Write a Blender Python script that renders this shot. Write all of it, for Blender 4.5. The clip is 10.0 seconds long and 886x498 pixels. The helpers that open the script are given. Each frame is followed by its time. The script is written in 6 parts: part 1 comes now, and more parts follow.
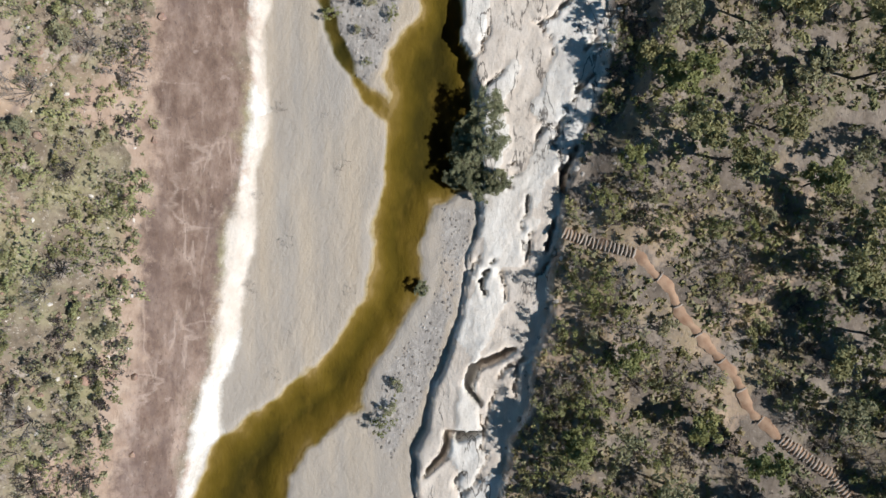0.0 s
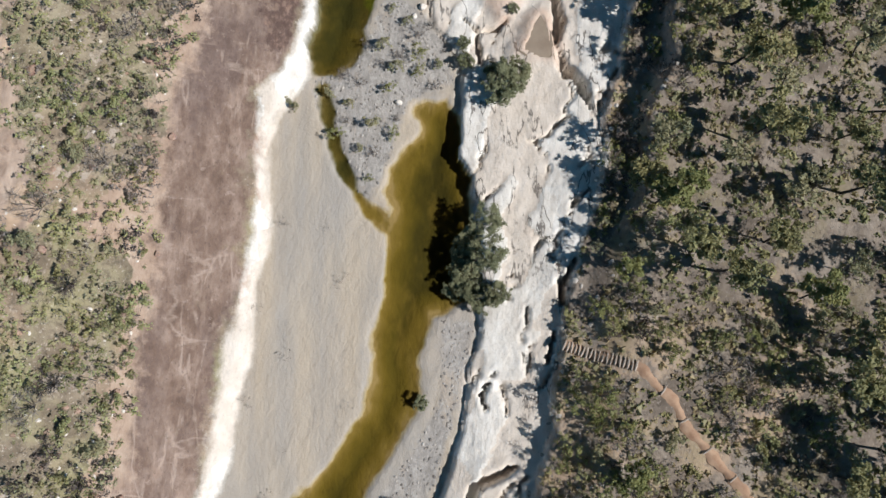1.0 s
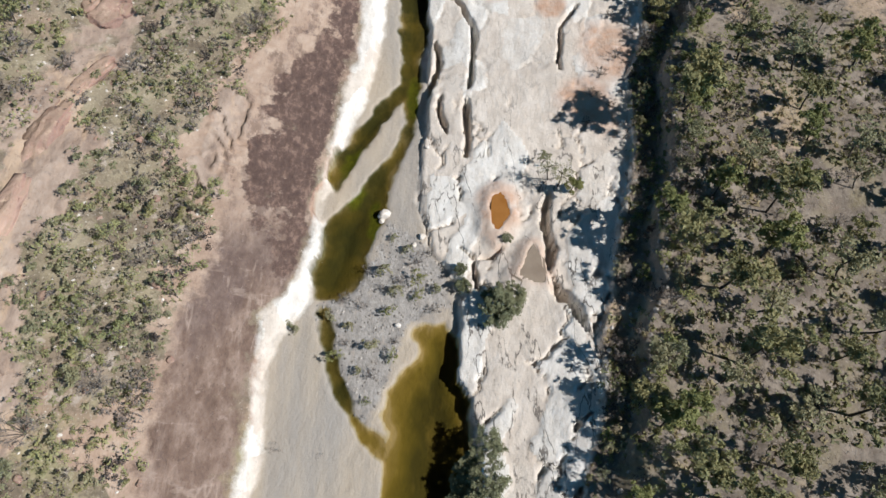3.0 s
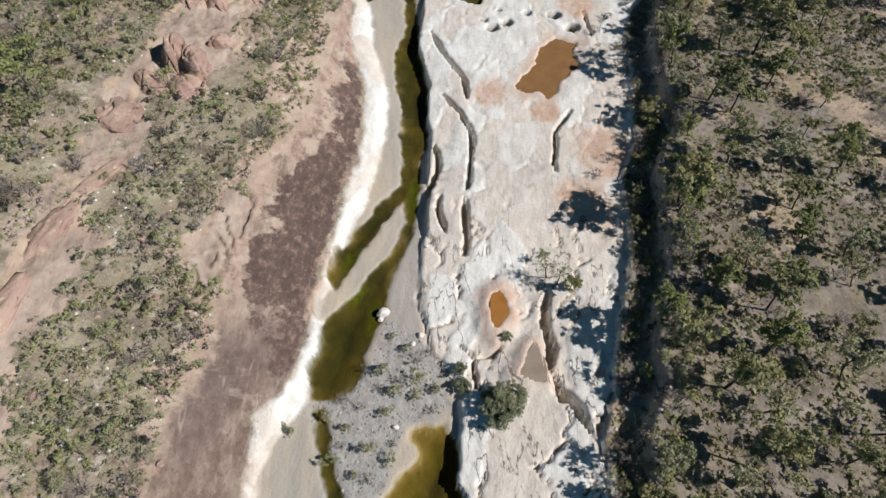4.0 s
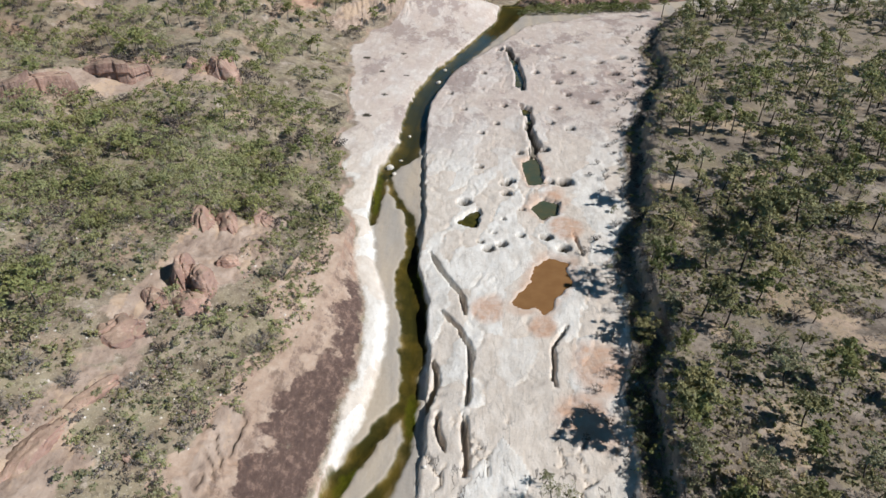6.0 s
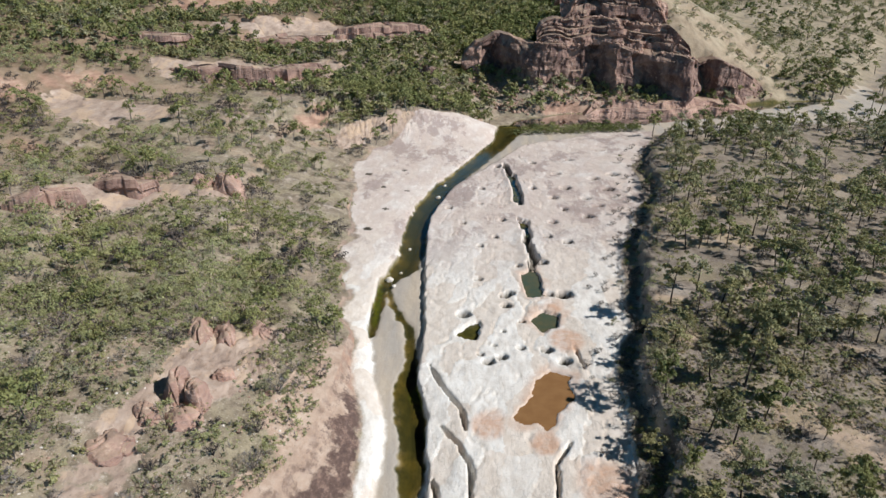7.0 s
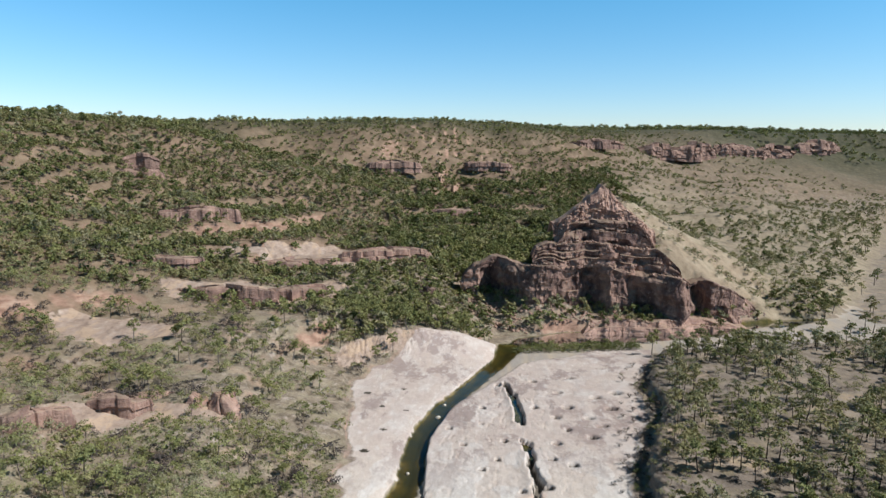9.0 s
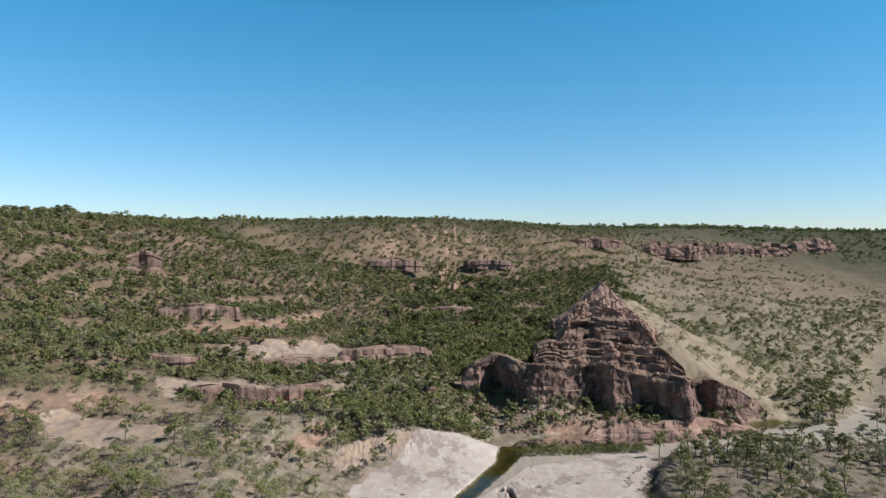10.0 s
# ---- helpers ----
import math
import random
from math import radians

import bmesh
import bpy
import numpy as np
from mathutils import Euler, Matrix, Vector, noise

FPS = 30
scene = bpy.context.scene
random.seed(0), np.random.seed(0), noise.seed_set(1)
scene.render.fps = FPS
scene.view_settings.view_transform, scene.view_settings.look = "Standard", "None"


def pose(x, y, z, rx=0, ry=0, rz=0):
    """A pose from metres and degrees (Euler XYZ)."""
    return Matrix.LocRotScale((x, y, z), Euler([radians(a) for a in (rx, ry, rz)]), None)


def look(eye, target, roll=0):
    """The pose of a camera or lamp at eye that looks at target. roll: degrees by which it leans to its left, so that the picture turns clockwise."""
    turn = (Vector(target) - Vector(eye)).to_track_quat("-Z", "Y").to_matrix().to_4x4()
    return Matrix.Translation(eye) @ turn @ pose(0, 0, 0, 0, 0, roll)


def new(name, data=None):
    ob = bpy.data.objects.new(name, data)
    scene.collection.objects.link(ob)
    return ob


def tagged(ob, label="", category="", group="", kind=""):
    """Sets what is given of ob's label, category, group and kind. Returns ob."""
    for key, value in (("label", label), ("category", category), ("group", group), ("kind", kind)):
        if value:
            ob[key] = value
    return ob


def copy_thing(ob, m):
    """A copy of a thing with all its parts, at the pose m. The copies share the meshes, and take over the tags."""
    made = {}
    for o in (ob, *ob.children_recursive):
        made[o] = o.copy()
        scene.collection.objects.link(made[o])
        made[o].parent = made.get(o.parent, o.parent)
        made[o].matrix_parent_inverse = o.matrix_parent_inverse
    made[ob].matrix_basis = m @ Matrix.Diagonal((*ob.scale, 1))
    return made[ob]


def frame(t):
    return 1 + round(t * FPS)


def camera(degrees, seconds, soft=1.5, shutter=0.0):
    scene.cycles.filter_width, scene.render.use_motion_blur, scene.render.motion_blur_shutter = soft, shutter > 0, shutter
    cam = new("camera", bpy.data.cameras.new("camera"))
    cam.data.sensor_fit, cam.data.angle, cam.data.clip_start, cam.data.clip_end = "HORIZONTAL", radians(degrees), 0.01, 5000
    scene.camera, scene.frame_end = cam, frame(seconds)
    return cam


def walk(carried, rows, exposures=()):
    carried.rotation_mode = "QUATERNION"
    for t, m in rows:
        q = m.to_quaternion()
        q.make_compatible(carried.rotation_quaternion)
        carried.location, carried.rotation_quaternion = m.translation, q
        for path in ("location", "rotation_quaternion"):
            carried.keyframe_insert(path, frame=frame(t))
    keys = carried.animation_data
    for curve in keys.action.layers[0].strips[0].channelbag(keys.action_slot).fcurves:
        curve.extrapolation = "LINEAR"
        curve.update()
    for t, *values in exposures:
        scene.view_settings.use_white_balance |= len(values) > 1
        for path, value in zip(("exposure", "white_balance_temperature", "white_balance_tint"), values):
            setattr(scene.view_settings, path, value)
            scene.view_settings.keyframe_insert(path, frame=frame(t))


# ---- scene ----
# ---------------------------------------------------------------- camera
EYE = 85.0
cam = camera(66.2, 10.0, soft=1.5)
PITCH = [
    (0.0, -90.0), (0.5, -85.69), (1.0, -80.57), (1.5, -76.04), (2.0, -71.25), (2.5, -66.92), (2.7, -64.92), (3.8, -55.25), (4.0, -53.72),
    (4.5, -48.86), (5.0, -44.5), (5.5, -39.55), (5.7, -38.0), (6.8, -28.4), (7.0, -26.28), (7.5, -22.39), (8.0, -17.53), (8.5, -13.08),
    (9.0, -8.03), (9.5, -4.15), (10.0, 0.2),
]


def heading(t):
    s = (t - 5) / 5
    return -0.14 * s + 0.26 * s * s


walk(cam, [(t, pose(0, 0, EYE, 90 + p, 0, heading(t)) @ pose(0, 0, 0, 0, 0, 0.25)) for t, p in PITCH], [(0.0, -0.03), (2.5, -0.05), (4.5, -0.12), (5.5, -0.12), (7.0, -0.04), (7.5, 0.0), (8.5, -0.06), (9.25, -0.2), (10.0, -0.3)])

# ---------------------------------------------------------------- light
SUN_UP, SUN_AZ = 43.0, 106.0
world = bpy.data.worlds.new("world")
scene.world = world
world.use_nodes = True
wn, wl = world.node_tree.nodes, world.node_tree.links
sky = wn.new("ShaderNodeTexSky")
sky.sky_type, sky.sun_disc = "NISHITA", False
sky.sun_elevation, sky.sun_rotation = radians(SUN_UP), radians(SUN_AZ)
sky.altitude, sky.air_density, sky.dust_density, sky.ozone_density = 300, 1.0, 0.1, 1.5
hue = wn.new("ShaderNodeHueSaturation")
hue.inputs["Saturation"].default_value = 1.15
wl.new(sky.outputs[0], hue.inputs["Color"])
way = wn.new("ShaderNodeSeparateXYZ")
wl.new(wn.new("ShaderNodeTexCoord").outputs["Generated"], way.inputs[0])
clear = wn.new("ShaderNodeValToRGB")
for p, c in ((0.33, (0.68, 1.90, 2.04)), (0.55, (0.19, 0.19, 0.17))):
    clear.color_ramp.elements.new(p).color = (*c, 1)
clear.color_ramp.elements[0].color, clear.color_ramp.elements[3].color = (1.40, 1.40, 1.72, 1), (0.14, 0.115, 0.09, 1)
wl.new(way.outputs["Z"], clear.inputs[0])
tint = wn.new("ShaderNodeMix")
tint.data_type, tint.blend_type, tint.inputs["Factor"].default_value = "RGBA", "MULTIPLY", 1.0
wl.new(hue.outputs[0], tint.inputs["A"])
wl.new(clear.outputs[0], tint.inputs["B"])
wl.new(tint.outputs["Result"], wn["Background"].inputs[0])
wn["Background"].inputs[1].default_value = 0.092
sun = new("sun", bpy.data.lights.new("sun", "SUN"))
sun.data.energy, sun.data.angle, sun.data.color = 5.7, radians(0.55), (1.0, 0.965, 0.925)
a, e = radians(SUN_AZ), radians(SUN_UP)
sun.matrix_world = look((math.sin(a) * math.cos(e) * 300, math.cos(a) * math.cos(e) * 300, math.sin(e) * 300 + 50), (0, 0, 50))

# ---------------------------------------------------------------- materials
class Mat:
    """A small node graph builder for one material."""

    def __init__(self, name, rough=0.9):
        self.mat = bpy.data.materials.new(name)
        self.mat.use_nodes = True
        self.t = self.mat.node_tree
        self.bsdf = self.t.nodes["Principled BSDF"]
        self.bsdf.inputs["Roughness"].default_value = rough
        self.bsdf.inputs["Specular IOR Level"].default_value = 0.25

    def node(self, kind, **values):
        n = self.t.nodes.new(kind)
        for key, v in values.items():
            n.inputs[key].default_value = v
        return n

    def link(self, a, b):
        self.t.links.new(a, b)

    def coords(self):
        return self.node("ShaderNodeNewGeometry").outputs["Position"]

    def noise(self, size, detail=4.0, stretch=(1, 1, 1), rough=0.6, vec=None):
        m = self.node("ShaderNodeMapping")
        m.inputs["Scale"].default_value = tuple(s / size for s in stretch)
        self.link(vec or self.coords(), m.inputs["Vector"])
        n = self.node("ShaderNodeTexNoise", Scale=1.0, Detail=detail, Roughness=rough)
        self.link(m.outputs[0], n.inputs["Vector"])
        return n.outputs["Fac"]

    def cells(self, size, out="Distance", stretch=(1, 1, 1)):
        m = self.node("ShaderNodeMapping")
        m.inputs["Scale"].default_value = tuple(s / size for s in stretch)
        self.link(self.coords(), m.inputs["Vector"])
        n = self.node("ShaderNodeTexVoronoi", Scale=1.0)
        self.link(m.outputs[0], n.inputs["Vector"])
        return n.outputs[out]

    def ramp(self, fac, *stops):
        n = self.node("ShaderNodeValToRGB")
        while len(n.color_ramp.elements) < len(stops):
            n.color_ramp.elements.new(0.5)
        for el, (p, c) in zip(n.color_ramp.elements, stops):
            el.position, el.color = p, (*c, 1) if isinstance(c, tuple) else (c, c, c, 1)
        self.link(fac, n.inputs[0])
        return n.outputs[0]

    def mix(self, fac, a, b, kind="MIX"):
        n = self.node("ShaderNodeMix")
        n.data_type, n.blend_type = "RGBA", kind
        for socket, v in ((n.inputs["Factor"], fac), (n.inputs["A"], a), (n.inputs["B"], b)):
            if isinstance(v, (int, float)):
                socket.default_value = v
            elif isinstance(v, tuple):
                socket.default_value = (*v, 1)
            else:
                self.link(v, socket)
        return n.outputs["Result"]

    def math(self, kind, a, b=0.0):
        n = self.node("ShaderNodeMath")
        n.operation = kind
        for socket, v in zip(n.inputs, (a, b)):
            if isinstance(v, (int, float)):
                socket.default_value = v
            else:
                self.link(v, socket)
        return n.outputs[0]

    def attr(self, name, out="Fac"):
        n = self.node("ShaderNodeAttribute")
        n.attribute_name = name
        return n.outputs[out]

    def edge(self, mask, wobble=0.5, size=1.2, soft=0.06):
        """A mask sharpened at one half along a ragged line."""
        rag = self.math("MULTIPLY", self.math("SUBTRACT", self.noise(size, 9, rough=0.68), 0.5), wobble)
        v = self.math("ADD", mask, rag)
        n = self.node("ShaderNodeMapRange")
        n.inputs["From Min"].default_value, n.inputs["From Max"].default_value = 0.5 - soft, 0.5 + soft
        self.link(v, n.inputs["Value"])
        return n.outputs[0]

    def bump(self, *layers):
        last = None
        for fac, strength, dist in layers:
            n = self.node("ShaderNodeBump", Strength=strength, Distance=dist)
            self.link(fac, n.inputs["Height"])
            if last is not None:
                self.link(last, n.inputs["Normal"])
            last = n.outputs[0]
        self.link(last, self.bsdf.inputs["Normal"])

    def colour(self, c):
        if isinstance(c, tuple):
            self.bsdf.inputs["Base Color"].default_value = (*c, 1)
        else:
            self.link(c, self.bsdf.inputs["Base Color"])
        return self.mat


def ground_material():
    m = Mat("creek_country", 0.92)
    # pale washed sandstone
    pale = m.ramp(m.noise(2.2, 9, (1.1, 0.5, 1), 0.66), (0.28, (0.50, 0.462, 0.42)), (0.45, (0.63, 0.60, 0.56)), (0.66, (0.73, 0.715, 0.685)))
    floor = m.ramp(m.noise(1.8, 7, (1, 0.6, 1)), (0.3, (0.53, 0.465, 0.405)), (0.5, (0.60, 0.54, 0.48)), (0.7, (0.66, 0.605, 0.55)))
    pale = m.mix(m.edge(m.attr("floor"), 0.5, 1.5, 0.12), pale, floor)
    pale = m.mix(m.ramp(m.noise(5, 9, (1.8, 0.5, 1), 0.7), (0.58, 0.0), (0.68, 0.4)), pale, (0.44, 0.405, 0.37))
    pale = m.mix(m.ramp(m.noise(0.6, 5, (1, 0.7, 1)), (0.64, 0.0), (0.72, 0.4)), pale, (0.36, 0.33, 0.305))
    vein = m.ramp(m.math("ABSOLUTE", m.math("SUBTRACT", m.noise(5.0, 5, (1.0, 0.3, 1), 0.55), 0.5)), (0.004, 1.0), (0.011, 0.0))
    crack = m.math("MULTIPLY", m.math("MULTIPLY", vein, m.attr("cracky")), m.ramp(m.noise(3, 4), (0.42, 0.0), (0.52, 1.0)))
    pale = m.mix(m.math("MULTIPLY", crack, 0.85), pale, (0.12, 0.105, 0.095))
    pale = m.mix(m.math("MULTIPLY", m.attr("far_pale"), m.ramp(m.noise(6, 6), (0.3, 0.35), (0.65, 0.9))), pale, (0.485, 0.40, 0.36))
    pale = m.mix(m.math("MULTIPLY", m.attr("far_pale"), m.ramp(m.noise(16, 9, (1, 0.6, 1), 0.7), (0.52, 0.0), (0.57, 0.85))), pale, (0.33, 0.265, 0.245))
    pale = m.mix(m.math("MULTIPLY", m.attr("far_pale"), m.ramp(m.noise(2.5, 8, (1.2, 0.5, 1), 0.7), (0.56, 0.0), (0.66, 0.6))), pale, (0.68, 0.64, 0.60))
    pale = m.mix(m.ramp(m.noise(0.3, 5, (1, 0.8, 1), 0.65), (0.34, 0.35), (0.42, 0.0)), pale, (0.30, 0.275, 0.255))
    # dark silt in the holes; in far cracks, the shade of depth as colour
    pale = m.mix(m.attr("pit_silt_shade"), pale, (0.045, 0.040, 0.028))
    pale = m.mix(m.math("MULTIPLY", m.attr("stain"), m.ramp(m.noise(2.0, 6), (0.3, 0.4), (0.6, 1.0))), pale, (0.50, 0.30, 0.20))
    # dark weathered slab with streaks down its fall
    slab = m.ramp(m.noise(2.4, 9, (1.2, 0.7, 1), 0.68), (0.3, (0.112, 0.074, 0.058)), (0.48, (0.180, 0.124, 0.098)), (0.66, (0.285, 0.212, 0.174)))
    slab = m.mix(m.ramp(m.noise(10, 8, (1.6, 0.35, 1), 0.65), (0.52, 0.0), (0.60, 0.75)), slab, m.ramp(m.noise(1.2, 7), (0.35, (0.33, 0.235, 0.185)), (0.65, (0.44, 0.35, 0.295))))
    slab = m.mix(m.ramp(m.noise(14, 8, (1.5, 0.5, 1), 0.65), (0.50, 0.0), (0.60, 0.7)), slab, m.ramp(m.noise(0.9, 6), (0.4, (0.105, 0.074, 0.066)), (0.7, (0.165, 0.12, 0.108))))
    for wide, warp, weight, thin in ((9.0, (1.8, 0.35, 1), 0.5, 0.016), (17.0, (0.5, 1.6, 1), 0.45, 0.012)):
        seam = m.ramp(m.math("ABSOLUTE", m.math("SUBTRACT", m.noise(wide, 8, warp, 0.5), 0.5)), (0.0, weight), (thin, 0.0))
        slab = m.mix(m.math("MULTIPLY", seam, m.ramp(m.noise(8, 4), (0.48, 0.0), (0.58, 1.0))), slab, (0.44, 0.35, 0.295))
    slab = m.mix(m.ramp(m.noise(0.45, 5, (1.4, 0.7, 1), 0.65), (0.34, 0.55), (0.43, 0.0)), slab, (0.10, 0.072, 0.060))
    slab = m.mix(m.ramp(m.noise(1.1, 6, rough=0.7), (0.60, 0.0), (0.68, 0.5)), slab, (0.38, 0.30, 0.26))
    core = m.ramp(m.noise(1.2, 9, (1.2, 0.8, 1), 0.72), (0.32, (0.075, 0.050, 0.044)), (0.5, (0.115, 0.076, 0.064)), (0.68, (0.26, 0.175, 0.14)))
    tan = m.ramp(m.noise(3.0, 8, rough=0.65), (0.32, (0.30, 0.212, 0.162)), (0.5, (0.40, 0.298, 0.233)), (0.7, (0.485, 0.385, 0.312)))
    flecks = m.ramp(m.noise(2.6, 8, (1.3, 0.7, 1), 0.7), (0.48, 1.0), (0.58, 0.25))
    slab = m.mix(m.math("MULTIPLY", m.attr("tanned"), flecks), slab, tan)
    slab = m.mix(m.edge(m.attr("core"), 2.6, 5.0, 0.09), slab, core)
    # silt and sand
    sand = m.ramp(m.noise(9.0, 5, (1.3, 0.3, 1)), (0.32, (0.315, 0.29, 0.262)), (0.5, (0.375, 0.338, 0.297)), (0.70, (0.455, 0.392, 0.318)))
    sand = m.mix(m.ramp(m.noise(16, 3, (1, 0.5, 1)), (0.45, 0.0), (0.62, 0.6)), sand, (0.345, 0.325, 0.30))
    sand = m.mix(m.ramp(m.noise(8.0, 5, (1.7, 0.2, 1), 0.5), (0.44, 0.0), (0.64, 0.6)), sand, (0.475, 0.395, 0.30))
    sand = m.mix(m.ramp(m.noise(6.0, 5, (1.8, 0.2, 1), 0.5), (0.52, 0.0), (0.70, 0.35)), sand, (0.285, 0.265, 0.245))
    sand = m.mix(m.ramp(m.noise(0.25, 3), (0.3, 0.12), (0.55, 0.0)), sand, (0.24, 0.22, 0.20))
    gravel = m.ramp(m.noise(1.8, 8, (1.4, 0.6, 1), 0.72), (0.3, (0.24, 0.225, 0.21)), (0.5, (0.36, 0.34, 0.32)), (0.7, (0.46, 0.435, 0.41)))
    gravel = m.mix(m.ramp(m.cells(0.4, "Color"), (0.2, 0.35), (0.8, 0.0)), gravel, (0.16, 0.148, 0.14))
    gravel = m.mix(m.ramp(m.noise(4.5, 7, (1.2, 0.6, 1), 0.65), (0.54, 0.0), (0.62, 0.7)), gravel, (0.40, 0.34, 0.28))
    sand = m.mix(m.edge(m.attr("gravel"), 1.0, 2.0, 0.12), sand, gravel)
    # soils
    west = m.ramp(m.noise(4.5, 7, rough=0.6), (0.3, (0.14, 0.112, 0.082)), (0.48, (0.24, 0.197, 0.148)), (0.68, (0.345, 0.29, 0.228)))
    west = m.mix(m.math("MULTIPLY", m.ramp(m.noise(9, 6), (0.46, 0.0), (0.60, 0.75)), m.math("SUBTRACT", 1.0, m.math("MULTIPLY", m.attr("green"), 0.6))), west, m.ramp(m.noise(0.8, 6, rough=0.7), (0.3, (0.19, 0.18, 0.09)), (0.7, (0.34, 0.32, 0.18))))
    west = m.mix(m.ramp(m.noise(13, 5), (0.54, 0.0), (0.66, 0.6)), west, (0.40, 0.285, 0.21))
    west = m.mix(m.ramp(m.noise(4, 8, rough=0.7), (0.58, 0.0), (0.64, 0.75)), west, (0.47, 0.42, 0.37))
    west = m.mix(m.ramp(m.noise(1.5, 7, rough=0.72), (0.52, 0.0), (0.64, 0.7)), west, (0.105, 0.086, 0.066))
    west = m.mix(m.ramp(m.noise(0.3, 4, rough=0.6), (0.60, 0.0), (0.66, 0.55)), west, (0.54, 0.49, 0.43))
    west = m.mix(m.ramp(m.noise(0.4, 4, rough=0.6), (0.34, 0.5), (0.42, 0.0)), west, (0.13, 0.105, 0.08))
    east = m.ramp(m.noise(7.0, 8, rough=0.66), (0.34, (0.105, 0.086, 0.070)), (0.5, (0.215, 0.180, 0.150)), (0.64, (0.32, 0.275, 0.232)))
    east = m.mix(m.ramp(m.noise(12, 6), (0.56, 0.0), (0.62, 0.8)), east, (0.48, 0.36, 0.27))
    east = m.mix(m.ramp(m.noise(6, 7), (0.50, 0.0), (0.62, 0.55)), east, (0.25, 0.215, 0.125))
    east = m.mix(m.ramp(m.noise(0.7, 6, rough=0.72), (0.54, 0.0), (0.64, 0.75)), east, (0.070, 0.055, 0.045))
    east = m.mix(m.ramp(m.noise(0.35, 4, rough=0.6), (0.58, 0.0), (0.66, 0.6)), east, (0.38, 0.335, 0.29))
    east = m.mix(m.math("MULTIPLY", m.attr("far_pale"), m.ramp(m.noise(9, 7, rough=0.65), (0.38, 0.1), (0.6, 0.6))), east, (0.30, 0.25, 0.19))
    rock = m.ramp(m.noise(5, 8, (1, 1, 2.5)), (0.3, (0.17, 0.10, 0.075)), (0.5, (0.33, 0.21, 0.155)), (0.7, (0.46, 0.33, 0.25)))
    soil = m.mix(m.attr("woods"), west, east)
    straw = m.ramp(m.noise(7, 8, rough=0.7), (0.3, (0.15, 0.125, 0.085)), (0.5, (0.30, 0.25, 0.175)), (0.72, (0.42, 0.36, 0.27)))
    upland = m.ramp(m.noise(14, 8, rough=0.7), (0.3, (0.095, 0.068, 0.044)), (0.5, (0.19, 0.135, 0.09)), (0.7, (0.31, 0.225, 0.155)))
    soil = m.mix(m.attr("upland"), soil, upland)
    bush = m.ramp(m.noise(9, 8, rough=0.75), (0.35, (0.030, 0.037, 0.018)), (0.5, (0.058, 0.062, 0.034)), (0.66, (0.115, 0.105, 0.066)))
    soil = m.mix(m.math("MULTIPLY", m.attr("forest"), 0.95), soil, bush)
    soil = m.mix(m.edge(m.attr("fringe"), 2.0, 5.0, 0.05), soil, tan)
    soil = m.mix(m.attr("hill"), soil, straw)
    up = m.node("ShaderNodeSeparateXYZ")
    m.link(m.node("ShaderNodeNewGeometry").outputs["Normal"], up.inputs[0])
    steep = m.ramp(m.math("ADD", up.outputs["Z"], m.math("MULTIPLY", m.noise(4, 5), 0.15)), (0.78, 1.0), (0.92, 0.0))
    soil = m.mix(m.math("MULTIPLY", steep, m.math("SUBTRACT", 1.0, m.math("MAXIMUM", m.math("MULTIPLY", m.attr("hill"), 0.8), m.math("MULTIPLY", m.attr("woods"), 0.9)))), soil, rock)
    bare = m.ramp(m.noise(4.5, 9, (1.4, 0.6, 2), 0.68), (0.3, (0.19, 0.14, 0.113)), (0.48, (0.34, 0.262, 0.213)), (0.62, (0.42, 0.335, 0.278)), (0.75, (0.55, 0.455, 0.37)))
    bare = m.mix(m.ramp(m.noise(8, 8, (1.6, 0.5, 1), 0.65), (0.52, 0.0), (0.58, 0.7)), bare, (0.47, 0.35, 0.25))
    bare = m.mix(m.ramp(m.noise(1.0, 6, rough=0.7), (0.58, 0.0), (0.68, 0.6)), bare, (0.15, 0.115, 0.10))
    soil = m.mix(m.edge(m.attr("bare"), 2.0, 7.0, 0.06), soil, bare)
    # put together
    c = m.mix(m.edge(m.attr("slab"), 2.6, 4.0, 0.22), soil, slab)
    c = m.mix(m.edge(m.attr("sand"), 0.12, 0.8, 0.05), c, sand)
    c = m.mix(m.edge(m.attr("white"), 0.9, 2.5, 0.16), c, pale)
    # creek bed under the water: film of algae over silt, greener and darker where it is deep
    algae = m.ramp(m.math("ADD", m.attr("depth"), m.math("MULTIPLY", m.math("SUBTRACT", m.noise(7, 8, (1.2, 0.5, 1), 0.62), 0.5), 1.3)),
                   (0.0, (0.36, 0.285, 0.155)), (0.10, (0.25, 0.19, 0.06)), (0.35, (0.165, 0.126, 0.024)), (0.65, (0.105, 0.085, 0.014)), (1.0, (0.055, 0.048, 0.010)))
    algae = m.mix(m.ramp(m.noise(4.5, 7, (1, 0.45, 1)), (0.50, 0.0), (0.60, 0.55)), algae, m.mix(m.attr("green"), (0.20, 0.148, 0.034), (0.034, 0.038, 0.009)))
    algae = m.mix(m.ramp(m.noise(2.0, 6, (1, 0.6, 1), 0.65), (0.60, 0.0), (0.68, 0.5)), algae, (0.075, 0.060, 0.013))
    algae = m.mix(m.math("MULTIPLY", m.attr("green"), m.ramp(m.noise(7, 4), (0.35, 0.3), (0.6, 0.9))), algae, (0.036, 0.040, 0.012))
    algae = m.mix(m.attr("weed"), algae, m.ramp(m.noise(1.5, 6), (0.3, (0.06, 0.075, 0.006)), (0.7, (0.13, 0.15, 0.012))))
    c = m.mix(m.edge(m.attr("wet"), 0.10, 0.8, 0.2), c, algae)
